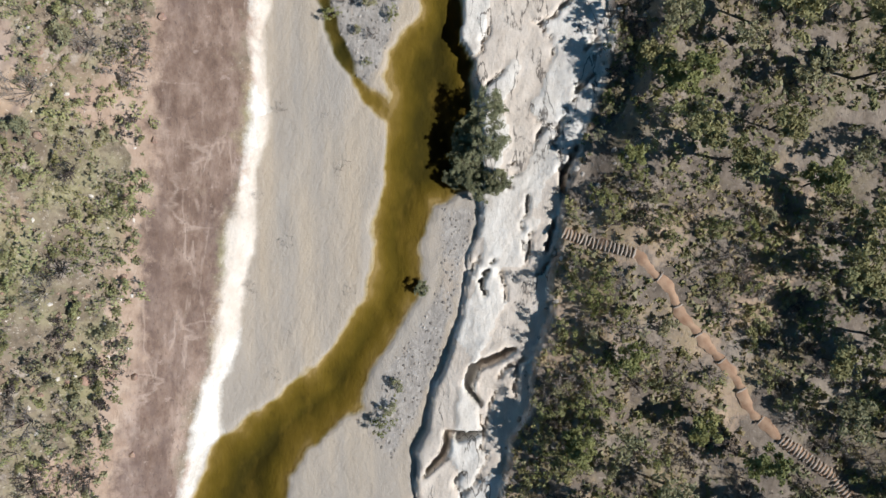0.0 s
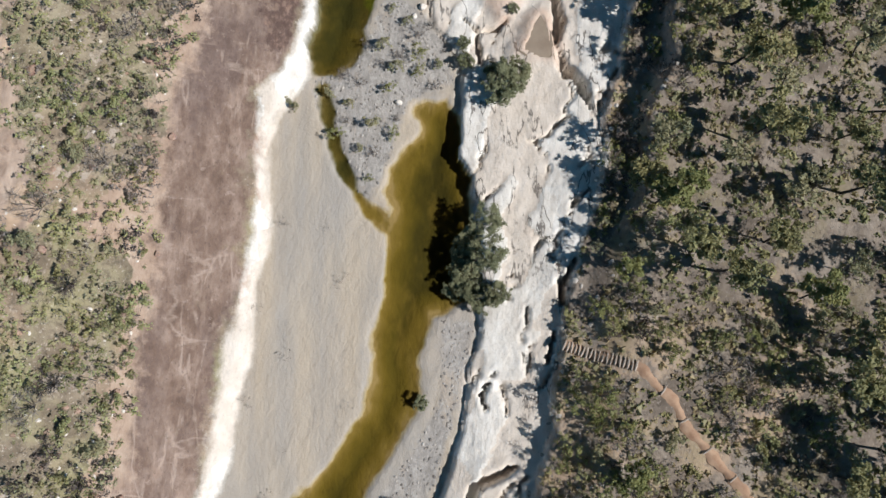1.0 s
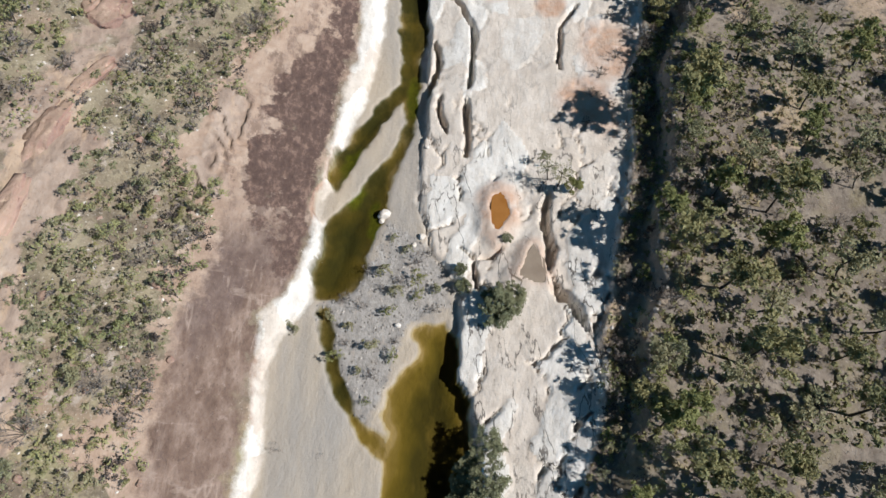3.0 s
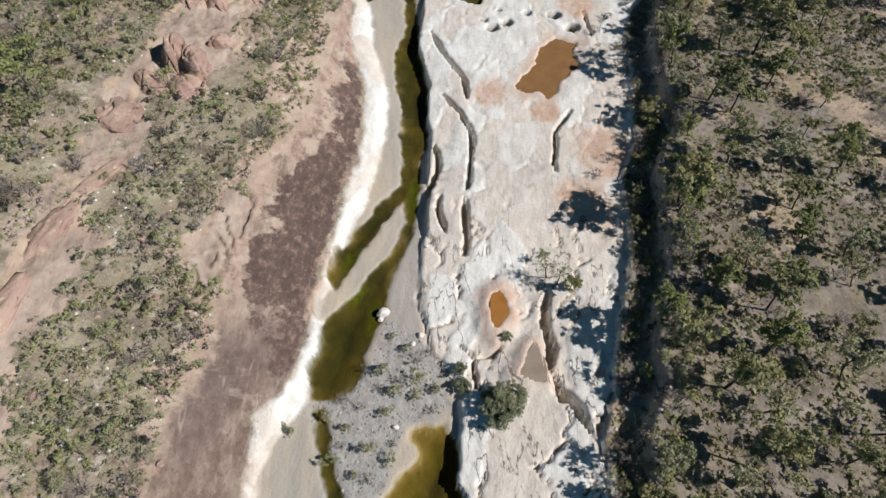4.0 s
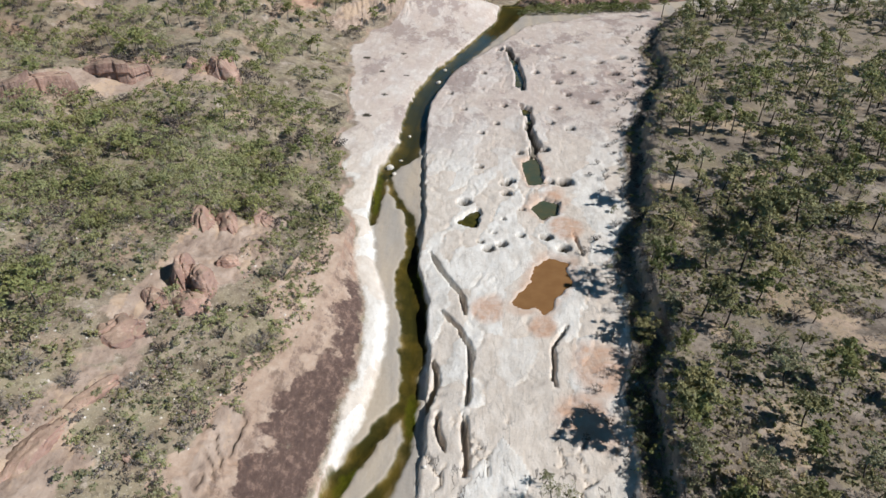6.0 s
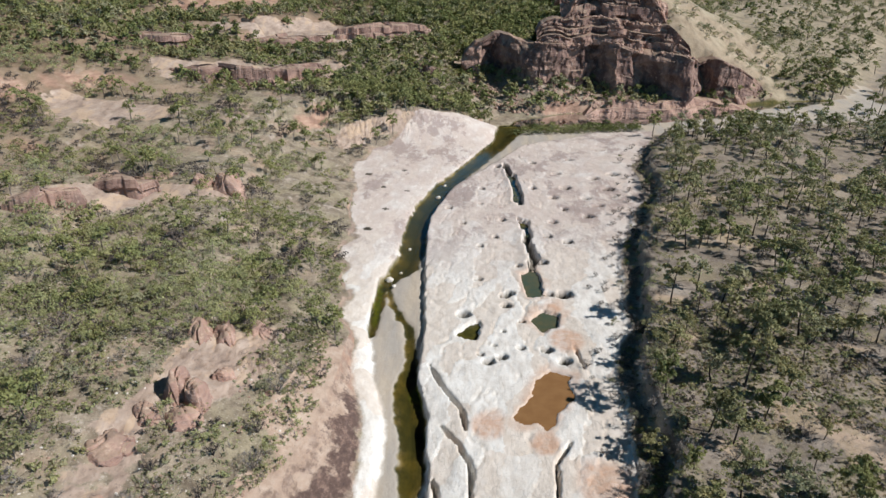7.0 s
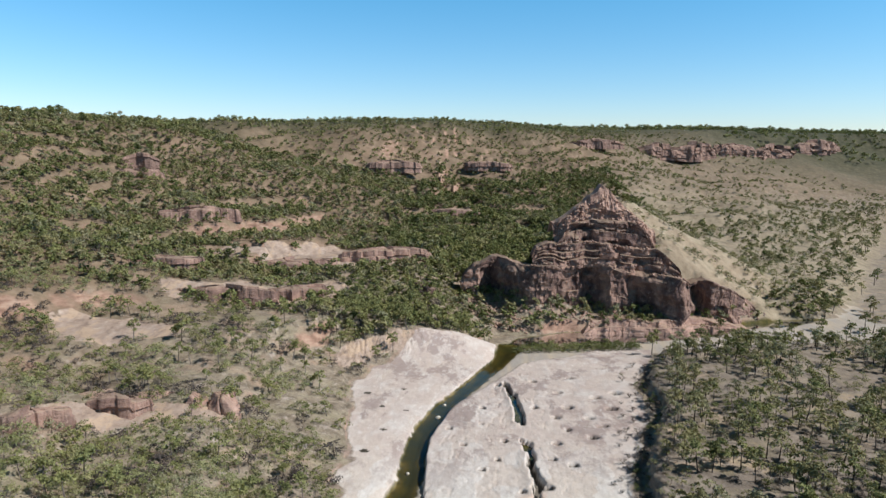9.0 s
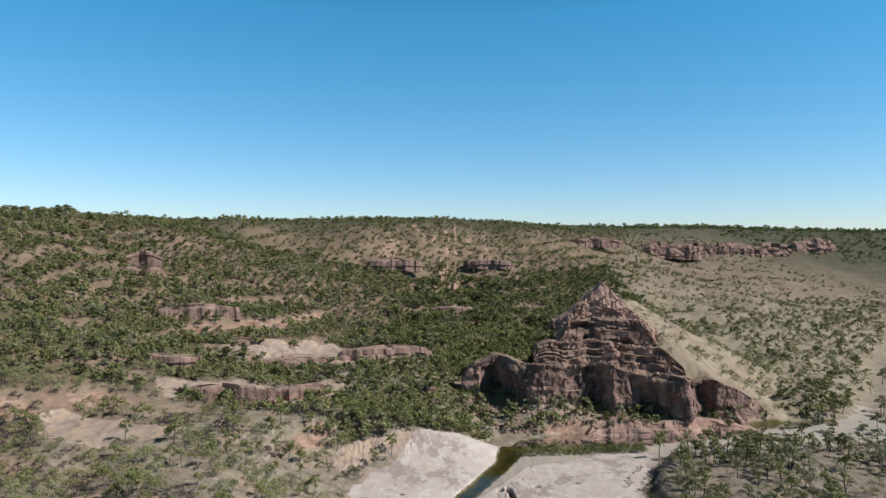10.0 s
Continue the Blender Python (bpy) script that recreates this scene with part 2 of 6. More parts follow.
    m.bump((m.noise(3.0, 7, (1, 0.6, 1), 0.65), 0.7, 0.5), (m.noise(0.9, 6, (1, 0.7, 1), 0.7), 0.6, 0.16), (m.noise(0.35, 5), 0.5, 0.06))
    return m.colour(c)


def water_material():
    m = Mat("creek_water", 0.05)
    nodes, out = m.t.nodes, m.t.nodes["Material Output"]
    clear = m.node("ShaderNodeBsdfTransparent")
    clear.inputs[0].default_value = (0.93, 0.90, 0.76, 1)
    gloss = m.node("ShaderNodeBsdfGlossy")
    gloss.inputs["Roughness"].default_value = 0.06
    fres = m.node("ShaderNodeFresnel", IOR=1.33)
    b = m.node("ShaderNodeBump", Strength=0.12, Distance=0.03)
    m.link(m.noise(0.7, 4), b.inputs["Height"])
    m.link(b.outputs[0], gloss.inputs["Normal"])
    m.link(b.outputs[0], fres.inputs["Normal"])
    mixed = m.node("ShaderNodeMixShader")
    m.link(fres.outputs[0], mixed.inputs[0])
    m.link(clear.outputs[0], mixed.inputs[1])
    m.link(gloss.outputs[0], mixed.inputs[2])
    m.link(mixed.outputs[0], out.inputs["Surface"])
    return m.mat


def muddy_water(name, a, b):
    m = Mat(name, 0.12)
    m.bsdf.inputs["Specular IOR Level"].default_value = 0.2
    return m.colour(m.ramp(m.noise(2.5, 4), (0.35, a), (0.65, b)))


def leaf_material(name, dark, mid, light, thin=0.3):
    m = Mat(name, 0.7)
    rnd = m.node("ShaderNodeNewGeometry").outputs["Random Per Island"]
    c = m.ramp(m.math("ADD", m.math("MULTIPLY", rnd, 0.45), m.math("MULTIPLY", m.noise(3.0, 3), 0.55)), (0.1, dark), (0.5, mid), (0.9, light))
    c = m.mix(m.ramp(m.noise(11, 4), (0.42, 0.0), (0.6, 0.7)), c, tuple(v * f for v, f in zip(light, (1.0, 0.9, 0.85))))
    c = m.mix(m.ramp(m.noise(7, 4), (0.52, 0.0), (0.66, 0.6)), c, dark)
    c = m.mix(m.ramp(m.node("ShaderNodeObjectInfo").outputs["Random"], (0.0, 0.0), (1.0, 0.35)), c, light)
    glow = m.node("ShaderNodeBsdfTranslucent")
    m.link(m.mix(1.0, c, (1.0, 1.05, 0.75), "MULTIPLY"), glow.inputs["Color"])
    both = m.node("ShaderNodeMixShader", Fac=thin)
    m.link(m.bsdf.outputs[0], both.inputs[1])
    m.link(glow.outputs[0], both.inputs[2])
    m.link(both.outputs[0], m.t.nodes["Material Output"].inputs["Surface"])
    return m.colour(c)


def bark_material(name, dark, light):
    m = Mat(name, 0.9)
    m.bump((m.noise(0.12, 4, (1, 1, 0.2)), 0.6, 0.03))
    return m.colour(m.ramp(m.noise(0.4, 5, (1, 1, 0.2)), (0.3, dark), (0.7, light)))


def red_rock_material(name, varnish, light=1.0, fall=0.35):
    m = Mat(name, 0.9)
    bands = m.math("ADD", m.math("MULTIPLY", m.noise(3.0, 6, (0.3, 0.3, 1.3)), 0.5), m.math("MULTIPLY", m.noise(5.0, 7, (1, 1, 0.35)), 0.5))
    c = m.ramp(bands, (0.28, (0.155, 0.10, 0.084)), (0.45, (0.245, 0.160, 0.132)), (0.6, (0.325, 0.225, 0.185)), (0.75, (0.41, 0.315, 0.265)))
    c = m.mix(m.ramp(m.noise(7, 6, (1, 1, fall)), (0.40, 0.0), (0.56, varnish)), c, (0.075, 0.048, 0.047))
    c = m.mix(m.ramp(m.noise(1.4, 7), (0.58, 0.0), (0.72, 0.6)), c, (0.47, 0.37, 0.30))
    c = m.mix(1.0, c, (light, light * 0.97, light * 0.94), "MULTIPLY")
    m.bump((m.noise(2.5, 7, (1, 1, 2.5)), 0.8, 0.8), (m.noise(0.5, 5), 0.5, 0.12))
    up = m.node("ShaderNodeSeparateXYZ")
    m.link(m.node("ShaderNodeNewGeometry").outputs["Normal"], up.inputs[0])
    c = m.mix(m.math("MULTIPLY", m.ramp(up.outputs["Z"], (0.6, 0.0), (0.9, 0.6)), m.ramp(m.noise(3, 6), (0.3, 0.3), (0.6, 1.0))), c, (0.32, 0.25, 0.18))
    return m.colour(c)


GROUND, WATER = ground_material(), water_material()
MUD = {
    "brown": muddy_water("brown_pool_water", (0.205, 0.108, 0.046), (0.235, 0.128, 0.056)), "orange": muddy_water("orange_pool_water", (0.27, 0.115, 0.03), (0.33, 0.15, 0.045)),
    "tan": muddy_water("tan_pool_water", (0.24, 0.19, 0.15), (0.29, 0.24, 0.19)), "olive": muddy_water("olive_pool_water", (0.035, 0.035, 0.008), (0.08, 0.07, 0.015)),
    "jade_far": muddy_water("jade_pool_water", (0.055, 0.075, 0.05), (0.09, 0.085, 0.045)),
}
for twin, source in (("jade_near", "jade_far"), ("slot", "olive"), ("step", "olive")):
    MUD[twin] = MUD[source]
LEAF = {
    "gum": leaf_material("gum_leaves", (0.075, 0.090, 0.034), (0.155, 0.172, 0.066), (0.265, 0.28, 0.115), 0.15),
    "olive": leaf_material("olive_leaves", (0.090, 0.094, 0.044), (0.178, 0.180, 0.085), (0.295, 0.290, 0.145), 0.15),
    "lime": leaf_material("yellow_green_leaves", (0.155, 0.168, 0.078), (0.27, 0.285, 0.135), (0.385, 0.395, 0.205), 0.25),
    "grey": leaf_material("grey_twigs", (0.105, 0.092, 0.084), (0.18, 0.16, 0.145), (0.27, 0.245, 0.225), 0.1),
    "sage": leaf_material("sage_leaves", (0.125, 0.130, 0.080), (0.22, 0.225, 0.132), (0.335, 0.33, 0.205), 0.2),
    "straw": leaf_material("dry_grass", (0.20, 0.165, 0.09), (0.32, 0.275, 0.165), (0.44, 0.39, 0.26)),
    "fig": leaf_material("grey_green_leaves", (0.058, 0.070, 0.034), (0.125, 0.142, 0.076), (0.25, 0.27, 0.17), 0.15),
    "char": leaf_material("dark_dead_twigs", (0.030, 0.025, 0.023), (0.058, 0.048, 0.044), (0.11, 0.095, 0.088), 0.0),
    "dark": leaf_material("dark_leaves", (0.045, 0.058, 0.020), (0.088, 0.108, 0.034), (0.155, 0.18, 0.062), 0.15),
}
BARK = bark_material("grey_bark", (0.075, 0.062, 0.055), (0.19, 0.165, 0.15))
DARK_BARK = bark_material("ironbark", (0.022, 0.018, 0.016), (0.07, 0.06, 0.052))
CLIFF = red_rock_material("layered_red_sandstone", 0.8, 1.15)
SUMMIT_ROCK = red_rock_material("broken_pale_sandstone", 0.35, 1.6, 1.0)
FOOT_ROCK = red_rock_material("pale_pink_sandstone", 0.25, 1.4, 1.0)
LEDGE_ROCK = red_rock_material("weathered_ledge_sandstone", 0.55, 1.2, 0.7)
BOULDER = red_rock_material("red_sandstone", 0.35, 1.5, 0.9)
# ---------------------------------------------------------------- the lie of the land
rng = np.random.default_rng(7)
LATTICE = rng.random((256, 256))


def vnoise(x, y):
    xi, yi = np.floor(x).astype(int), np.floor(y).astype(int)
    u, v = x - xi, y - yi
    u, v = u * u * (3 - 2 * u), v * v * (3 - 2 * v)
    a, b = LATTICE[xi & 255, yi & 255], LATTICE[(xi + 1) & 255, yi & 255]
    c, d = LATTICE[xi & 255, (yi + 1) & 255], LATTICE[(xi + 1) & 255, (yi + 1) & 255]
    return (a + (b - a) * u) * (1 - v) + (c + (d - c) * u) * v


def fbm(x, y, size, octaves=4, shift=0.0):
    """Layered noise, about -1 to 1."""
    out, amp, total = 0.0, 1.0, 0.0
    for n in range(octaves):
        f = 2.0 ** n / size
        out = out + amp * (vnoise(x * f + 17.3 * n + shift, y * f + 31.7 * n - shift) * 2 - 1)
        total += amp
        amp *= 0.5
    return out / total * 1.6


def smooth(a, b, v):
    t = np.clip((v - a) / (b - a), 0, 1)
    return t * t * (3 - 2 * t)


def line(points):
    ys, xs = np.array([p[1] for p in points], float), np.array([p[0] for p in points], float)
    return lambda y: np.interp(y, ys, xs)


# across the creek, from west to east: scrub / brown slab / white band / sand and water / pale shelf / woodland
SLAB_TOP = line([(-40, -45), (-38.2, -29), (-36.7, -21), (-34.5, -10.7), (-34.6, -2.3), (-33.7, 5.5), (-33.5, 15.3), (-33, 28), (-32.2, 34), (-30.3, 40),
                 (-30, 48.7), (-31.4, 57), (-29.2, 61.5), (-29.1, 67), (-29.5, 73), (-23.8, 82), (-21.9, 89), (-21, 101), (-20, 110), (-20.8, 122),
                 (-24.9, 149), (-27.3, 175), (-31.3, 208), (-30.8, 238), (-27.3, 252), (-18.3, 268), (-8.3, 282), (9.7, 290)])
WHITE_TOP = line([(-34, -45), (-32, -30.4), (-30.7, -22), (-29.1, -16.6), (-27.8, -11.2), (-27.2, -3), (-26.6, 2.5), (-25.2, 6), (-24.6, 13.4), (-23.7, 19.6),
                  (-24.3, 25.7), (-23.8, 30), (-24.4, 34), (-22, 36.5), (-20.1, 40), (-19, 44), (-18.3, 50.4), (-17.6, 60.4), (-16.3, 68), (-16, 73),
                  (-14.4, 79), (-14.2, 86), (-14.6, 97), (-17.6, 107), (-20, 122), (-24.6, 149), (-27, 175), (-31, 208), (-30.5, 238), (-27, 252), (-18, 268), (-8, 282), (10, 290)])
WHITE_FOOT = line([(-32.5, -45), (-31.6, -31.4), (-29.6, -26), (-27.8, -23.5), (-27.9, -18), (-25.5, -11.5), (-25.2, -4.4), (-24.2, -0.9), (-23.6, 2.6),
                   (-23.8, 9), (-22.3, 14.6), (-22.5, 20.2), (-23, 26.6), (-21.9, 31), (-18.5, 37), (-18, 40.3), (-15.9, 43.8), (-17, 48.3), (-18.2, 50.2),
                   (-18.2, 53), (-15.9, 56), (-15.8, 60), (-14.9, 66), (-13, 70), (-11.7, 78), (-10.7, 86), (-10.4, 95), (-11.7, 103), (-14.3, 112),
                   (-15.9, 126), (-15.3, 138), (-14.9, 152), (-12, 164), (-11.3, 181), (-8.7, 199), (-2.8, 218), (7.6, 239.5), (22.8, 275), (24, 290)])
SHELF_FOOT = line([(-3.1, -45), (-3.1, -31), (-3.2, -25.3), (-1.8, -22.4), (-0.8, -16.8), (1.3, -11.9), (2.3, -8.3), (2.6, -4.1), (3.2, -0.6), (4.3, 3),
                   (4.6, 5.4), (4.3, 14), (4.1, 19.8), (3, 23.3), (1.2, 26), (1.8, 31), (2.1, 36), (2.3, 40), (-1.6, 43.8), (-2.5, 48.3), (-3.8, 53),
                   (-3.5, 60), (-2.4, 71.5), (-2.9, 77), (-2.5, 86), (-3.6, 93.3), (-2.7, 99), (-5.7, 110), (-4.8, 119.5), (-4.4, 131), (-5, 154),
                   (-4.9, 184), (-4.1, 192), (0.8, 209.5), (3.1, 216), (19, 242), (31, 263), (51.4, 275), (70, 290)])
SHELF_TOP = line([(5, -45), (7.5, -30), (8.1, -24), (10.8, -18.8), (11.4, -14), (13, -8.6), (13.3, -3.8), (14.6, 1.6), (14.9, 6.3), (16.5, 13), (19.5, 20),
                  (19.4, 24.7), (20.7, 30), (23.7, 44), (26.3, 54), (28.3, 64), (29.1, 76.6), (33, 84.4), (32.9, 98), (35, 113.6), (41.2, 125.7),
                  (45.6, 149), (49, 168), (55.6, 181.5), (66, 209), (68, 232), (84, 266), (92, 290)])

VALLEY = np.array([(-33, -400), (-33, -60), (-24, 0), (-15, 60), (-11, 92), (-15, 130), (-10, 195), (8, 240), (24, 280), (38, 300), (64, 310), (99, 312), (130, 320),
                   (172, 335), (205, 347), (250, 400), (335, 525), (430, 660), (520, 800), (900, 1000), (4000, 1300)], float)
GULLY = np.array([(36, 308), (22, 350), (34, 420), (70, 500), (150, 620)], float)


def to_polyline(x, y, pts):
    """Distance to a polyline, the side on which a place lies (1: left of its way) and the length along it."""
    best, side, along, run = np.full(x.shape, 1e18), np.ones(x.shape), np.zeros(x.shape), 0.0
    for (ax, ay), (bx, by) in zip(pts[:-1], pts[1:]):
        dx, dy = bx - ax, by - ay
        n = math.hypot(dx, dy)
        t = np.clip(((x - ax) * dx + (y - ay) * dy) / (n * n), 0, 1)
        d = (x - ax - t * dx) ** 2 + (y - ay - t * dy) ** 2
        near = d < best
        best = np.where(near, d, best)
        side = np.where(near, np.sign(dx * (y - ay) - dy * (x - ax)), side)
        along = np.where(near, run + t * n, along)
        run += n
    return np.sqrt(best), side, along


def in_polygon(x, y, pts):
    """Distance to a closed outline, positive inside; -9 far outside."""
    out = np.full(x.shape, -9.0)
    pts = np.array(list(pts) + [pts[0]], float)
    lo, hi = pts.min(0) - 9, pts.max(0) + 9
    box = (x > lo[0]) & (x < hi[0]) & (y > lo[1]) & (y < hi[1])
    if not box.any():
        return out
    px, py = x[box], y[box]
    d, _, _ = to_polyline(px, py, pts)
    inside = np.zeros(px.shape, bool)
    for (ax, ay), (bx, by) in zip(pts[:-1], pts[1:]):
        if ay != by:
            inside ^= ((ay > py) != (by > py)) & (px < (bx - ax) * (py - ay) / (by - ay) + ax)
    out[box] = np.where(inside, d, -np.minimum(d, 9))
    return out


WATERS = [
    [(-32, -45), (-31, -31.5), (-27.9, -25), (-21.3, -19.3), (-15.7, -15), (-10.8, -8.5), (-8.7, -2.9), (-8.6, 1.4), (-7.1, 9.2), (-7.3, 14.8), (-6.9, 19.1),
     (-7.6, 21.5), (-6.9, 24.4), (-3.3, 29), (-3.8, 33), (0.2, 34), (2, 31), (3.4, 24), (3.6, 18.4), (3.6, 8), (-1.4, 5.7), (-3.1, 1.4), (-2.7, -3.5),
     (-4.4, -8.5), (-8.6, -14.9), (-10, -19.8), (-15.6, -24.1), (-19, -29.1), (-22, -45)],
    [(-10.5, 18.9), (-13, 22.8), (-14.3, 26.6), (-15.8, 31.3), (-16.5, 36.2), (-15.4, 36.4), (-14.6, 31.2), (-13.2, 26.9), (-12, 23.4), (-9.6, 20.2), (-6, 17.5), (-7.4, 16.2)],
    [(-4.2, 80), (-4.1, 68.6), (-5.7, 62.2), (-8, 56.2), (-8.6, 49.5), (-10.8, 44), (-11, 40.5), (-14.4, 37), (-17.2, 37.5), (-18, 41), (-17, 44.9), (-17.5, 48.5),
     (-14.5, 52.3), (-11.4, 56.2), (-8.2, 61.2), (-5.9, 67.5), (-6.6, 75), (-7.3, 86.4), (-7.6, 93.8), (-9.3, 104), (-9.1, 110.6), (-7.4, 118), (-8.6, 130.5),
     (-12.2, 139.8), (-14.6, 150), (-13.8, 158.5), (-12.0, 164.6), (-11.6, 180), (-9.4, 197), (-4.6, 215), (5.6, 238), (20, 271), (25, 296), (40, 300), (32, 282), (24, 263), (14, 241),
     (6, 224), (0.2, 209), (-4.0, 192), (-4.9, 180), (-5.2, 168), (-6.5, 160), (-11, 154), (-13.2, 148), (-11.2, 139.8), (-7.2, 131), (-5.6, 119), (-5, 111), (-3, 99),
     (-3, 86.4)],
    [(-15.8, 54), (-17.2, 57), (-16.2, 61.1), (-14.3, 64.5), (-9, 72.5), (-6, 76), (-5.5, 73), (-8.2, 70.3), (-13, 61)],
    [(-16.4, 126), (-17, 138), (-16.2, 150), (-14.2, 158), (-13.6, 150), (-14.6, 138), (-15.2, 128)],
    [(26, 290), (34, 305), (40, 308), (58, 317), (99, 318), (130, 329), (172, 341), (196, 345), (194, 340), (172, 330), (122, 309), (85, 299), (50, 297), (36, 291)],
]
# basins worn into the pale shelf: outline, level of the water, depth below the rim
BASINS = {
    "brown": ([(12.8, 97.9), (15.3, 101.6), (17.2, 106), (18.1, 109.3), (21.8, 112.1), (25.8, 110.3), (25.2, 106.9), (25.3, 103), (21.4, 98.3), (19.8, 95.4), (18.9, 93.8), (16.9, 95.7), (14.8, 95.6)], 2.15, 0.5),
    "orange": ([(7.1, 53), (8.2, 53.7), (9.1, 51.6), (9.4, 48.8), (7.5, 46.6), (6.7, 49.3)], 2.2, 0.3),
    "tan": ([(12.4, 44.5), (13.6, 42.4), (14, 38.9), (11.5, 38.8), (9.7, 40)], 2.3, 0.3),
    "olive": ([(2.8, 125.6), (4.4, 130.1), (8.3, 132.2), (8.9, 130.1), (7.6, 123.9), (4.9, 124.3)], 1.0, 1.8),
    "jade_far": ([(19.9, 154.1), (24, 156), (25.6, 149.4), (24.1, 141.6), (20.5, 142), (19.9, 147.2)], 1.5, 1.0),
    "jade_near": ([(19.6, 131.8), (22.9, 136.4), (27.2, 134.2), (25.9, 128.9), (22.2, 126.4), (20.6, 128.4)], 1.5, 1.0),
    "slot": ([(22.5, 227), (25.8, 230), (25.8, 213.5), (23.8, 199), (22.2, 203.4), (23, 214)], 0.7, 1.7),
    "step": ([(22.6, 189.8), (26.2, 187), (25, 178.5), (22.8, 180)], 0.8, 1.6),
}
# open joints in the shelf: width, depth and line
CRACKS = [
    (1.5, 2.3, [(15.1, 53.6), (14.4, 48.9), (14.8, 44.1), (13.9, 41.3), (15.1, 37.8), (17.3, 35.8), (18.7, 32.1)]),
    (1.3, 1.9, [(3.4, 71.4), (3.7, 63.7), (3.4, 59.6)]), (1.1, 1.5, [(-0.5, 96), (2.9, 91.7), (4.8, 86), (4.6, 79.2), (3.9, 72.7)]),
    (1.3, 1.6, [(-2.6, 114.4), (0.6, 106.2), (3.6, 100.6), (4.4, 95.1)]), (0.8, 1.2, [(28.1, 120.1), (28.8, 110.5)]),
    (0.8, 1.2, [(22.8, 91.8), (19.5, 86.8), (18.4, 79.2), (18.7, 74.9)]), (0.8, 1.3, [(4.1, 42.6), (4.7, 38.2)]),
    (0.6, 0.9, [(2.3, 45), (4.4, 43.3), (6.9, 43.5), (8.9, 45.4)]), (1.2, 1.5, [(-0.9, 72.1), (-0.9, 68.7), (0.6, 64.3)]),
    (1.3, 1.5, [(-1.6, 83.6), (-1, 78.3), (-2.5, 72.1)]), (1.1, 1.6, [(16.4, 13.1), (14.7, 9.4), (14.6, 5)]), (0.5, 0.9, [(8.4, 11.1), (8.1, 7.5)]),
    (0.5, 0.7, [(10.4, 6.8), (10.2, 3.1)]), (0.6, 1.0, [(18.1, 21.3), (15.9, 19.4), (15.6, 17.9)]), (0.9, 1.2, [(5.8, -2.3), (4.7, -4), (5.4, -5.7)]),
    (1.5, 1.8, [(9.3, -12), (6.1, -13.4), (3.9, -14.6), (3.5, -17), (4.7, -18.9)]), (1.3, 1.6, [(5.1, -22.5), (0.7, -22.9), (0.4, -25.3), (-2, -28.1)]),
    (2.4, 0.8, [(22.4, 240), (23.4, 228), (25, 214), (24.3, 196)]), (2.6, 1.2, [(24.8, 181), (23.6, 172), (24.6, 163), (23, 156)]),
    (0.5, 0.7, [(13.7, 4.3), (12.6, -1.8)]), (0.5, 0.6, [(6.6, -0.9), (4.6, -3.3)]),
]
# small round holes in the shelf: x, y, radius
HOLES = [(10.5, 170, 0.7), (15, 176, 0.6), (33, 186, 1.0), (12, 201, 0.6), (41, 214, 1.1), (46, 205, 0.9), (38, 196, 0.8), (52, 222, 1.0), (-14, 231, 0.8), (-20, 214, 0.7), (-22, 180, 0.9), (33, 240, 0.8), (47, 243, 0.9), (20, 158, 0.6), (9, 151, 0.8),
         (30, 176, 0.8), (35, 172, 0.9), (44, 190, 1.2), (49, 198, 1.0), (36, 206, 0.9), (55, 212, 1.1), (60, 226, 1.2), (40, 228, 1.0), (30, 214, 0.7), (18, 188, 0.7), (6, 186, 0.6), (2, 198, 0.7), (13, 214, 0.8), (20, 236, 0.9), (-18, 196, 0.8), (-26, 226, 0.9), (-12, 212, 0.7), (15.1, 143.1, 0.9), (15.1, 138.2, 0.9), (12.4, 116.8, 0.8), (9.7, 115.4, 0.9), (16.7, 120.2, 0.7), (5, 134.7, 1.2), (25.8, 143.2, 1.0), (26.3, 160, 1.0),
         (29.5, 142.8, 1.4), (22.3, 119.1, 1.0), (25.3, 114.6, 1.0), (16.4, 144, 0.9), (11, 121, 0.5), (13.5, 127, 0.5), (18, 131, 0.6), (8, 118, 0.5)]
GRAVEL = [(-7.8, 49.3), (-3.7, 46.6), (-0.4, 42.2), (1.1, 36.2), (-4.9, 33.7), (-6.9, 26.5), (-9.5, 19.8), (-12.6, 23.5), (-16.1, 31.2), (-17.2, 36.1), (-14.3, 37.8), (-9.9, 43)]
GRAVEL_SOUTH = [(4, 5), (0, 5), (0, -4), (-3, -10), (-7, -16), (-9, -23), (-6, -26), (-3, -20), (0, -12), (2, -4)]
BARE_ROCK = [
    [(-52, 4), (-50, 20), (-47.5, 44), (-47.5, 62), (-46, 74), (-41, 88), (-33, 104), (-33, 116), (-44, 114), (-51, 100), (-54, 84), (-57, 74), (-59, 58), (-59, 40), (-59, 20), (-57, 4)],
    [(-32, 77), (-28.5, 71), (-29.5, 60), (-31, 50), (-34, 61), (-34, 72)],
    [(-130, 222), (-91, 234), (-95, 250), (-147, 254)],
    [(-40, 242), (-22, 262), (-10, 276), (-26, 274), (-42, 258)],
    [(-118, 344), (-106, 400), (-72, 436), (-12, 410), (-8, 392), (-50, 356), (-89, 344)],
    [(-118, 282), (-93, 303), (-60, 318), (-49, 338), (-44, 312), (-64, 276), (-91, 273), (-112, 273)],
    [(-104, 150), (-78, 166), (-56, 174), (-60, 182), (-84, 176), (-106, 162)],
]
PEAK = (90.0, 363.0)
CLIFF_LINE = line([(345, 8), (338, 24), (331, 40), (326, 56), (327, 87), (322, 114), (326, 120), (331, 144), (338, 163)])
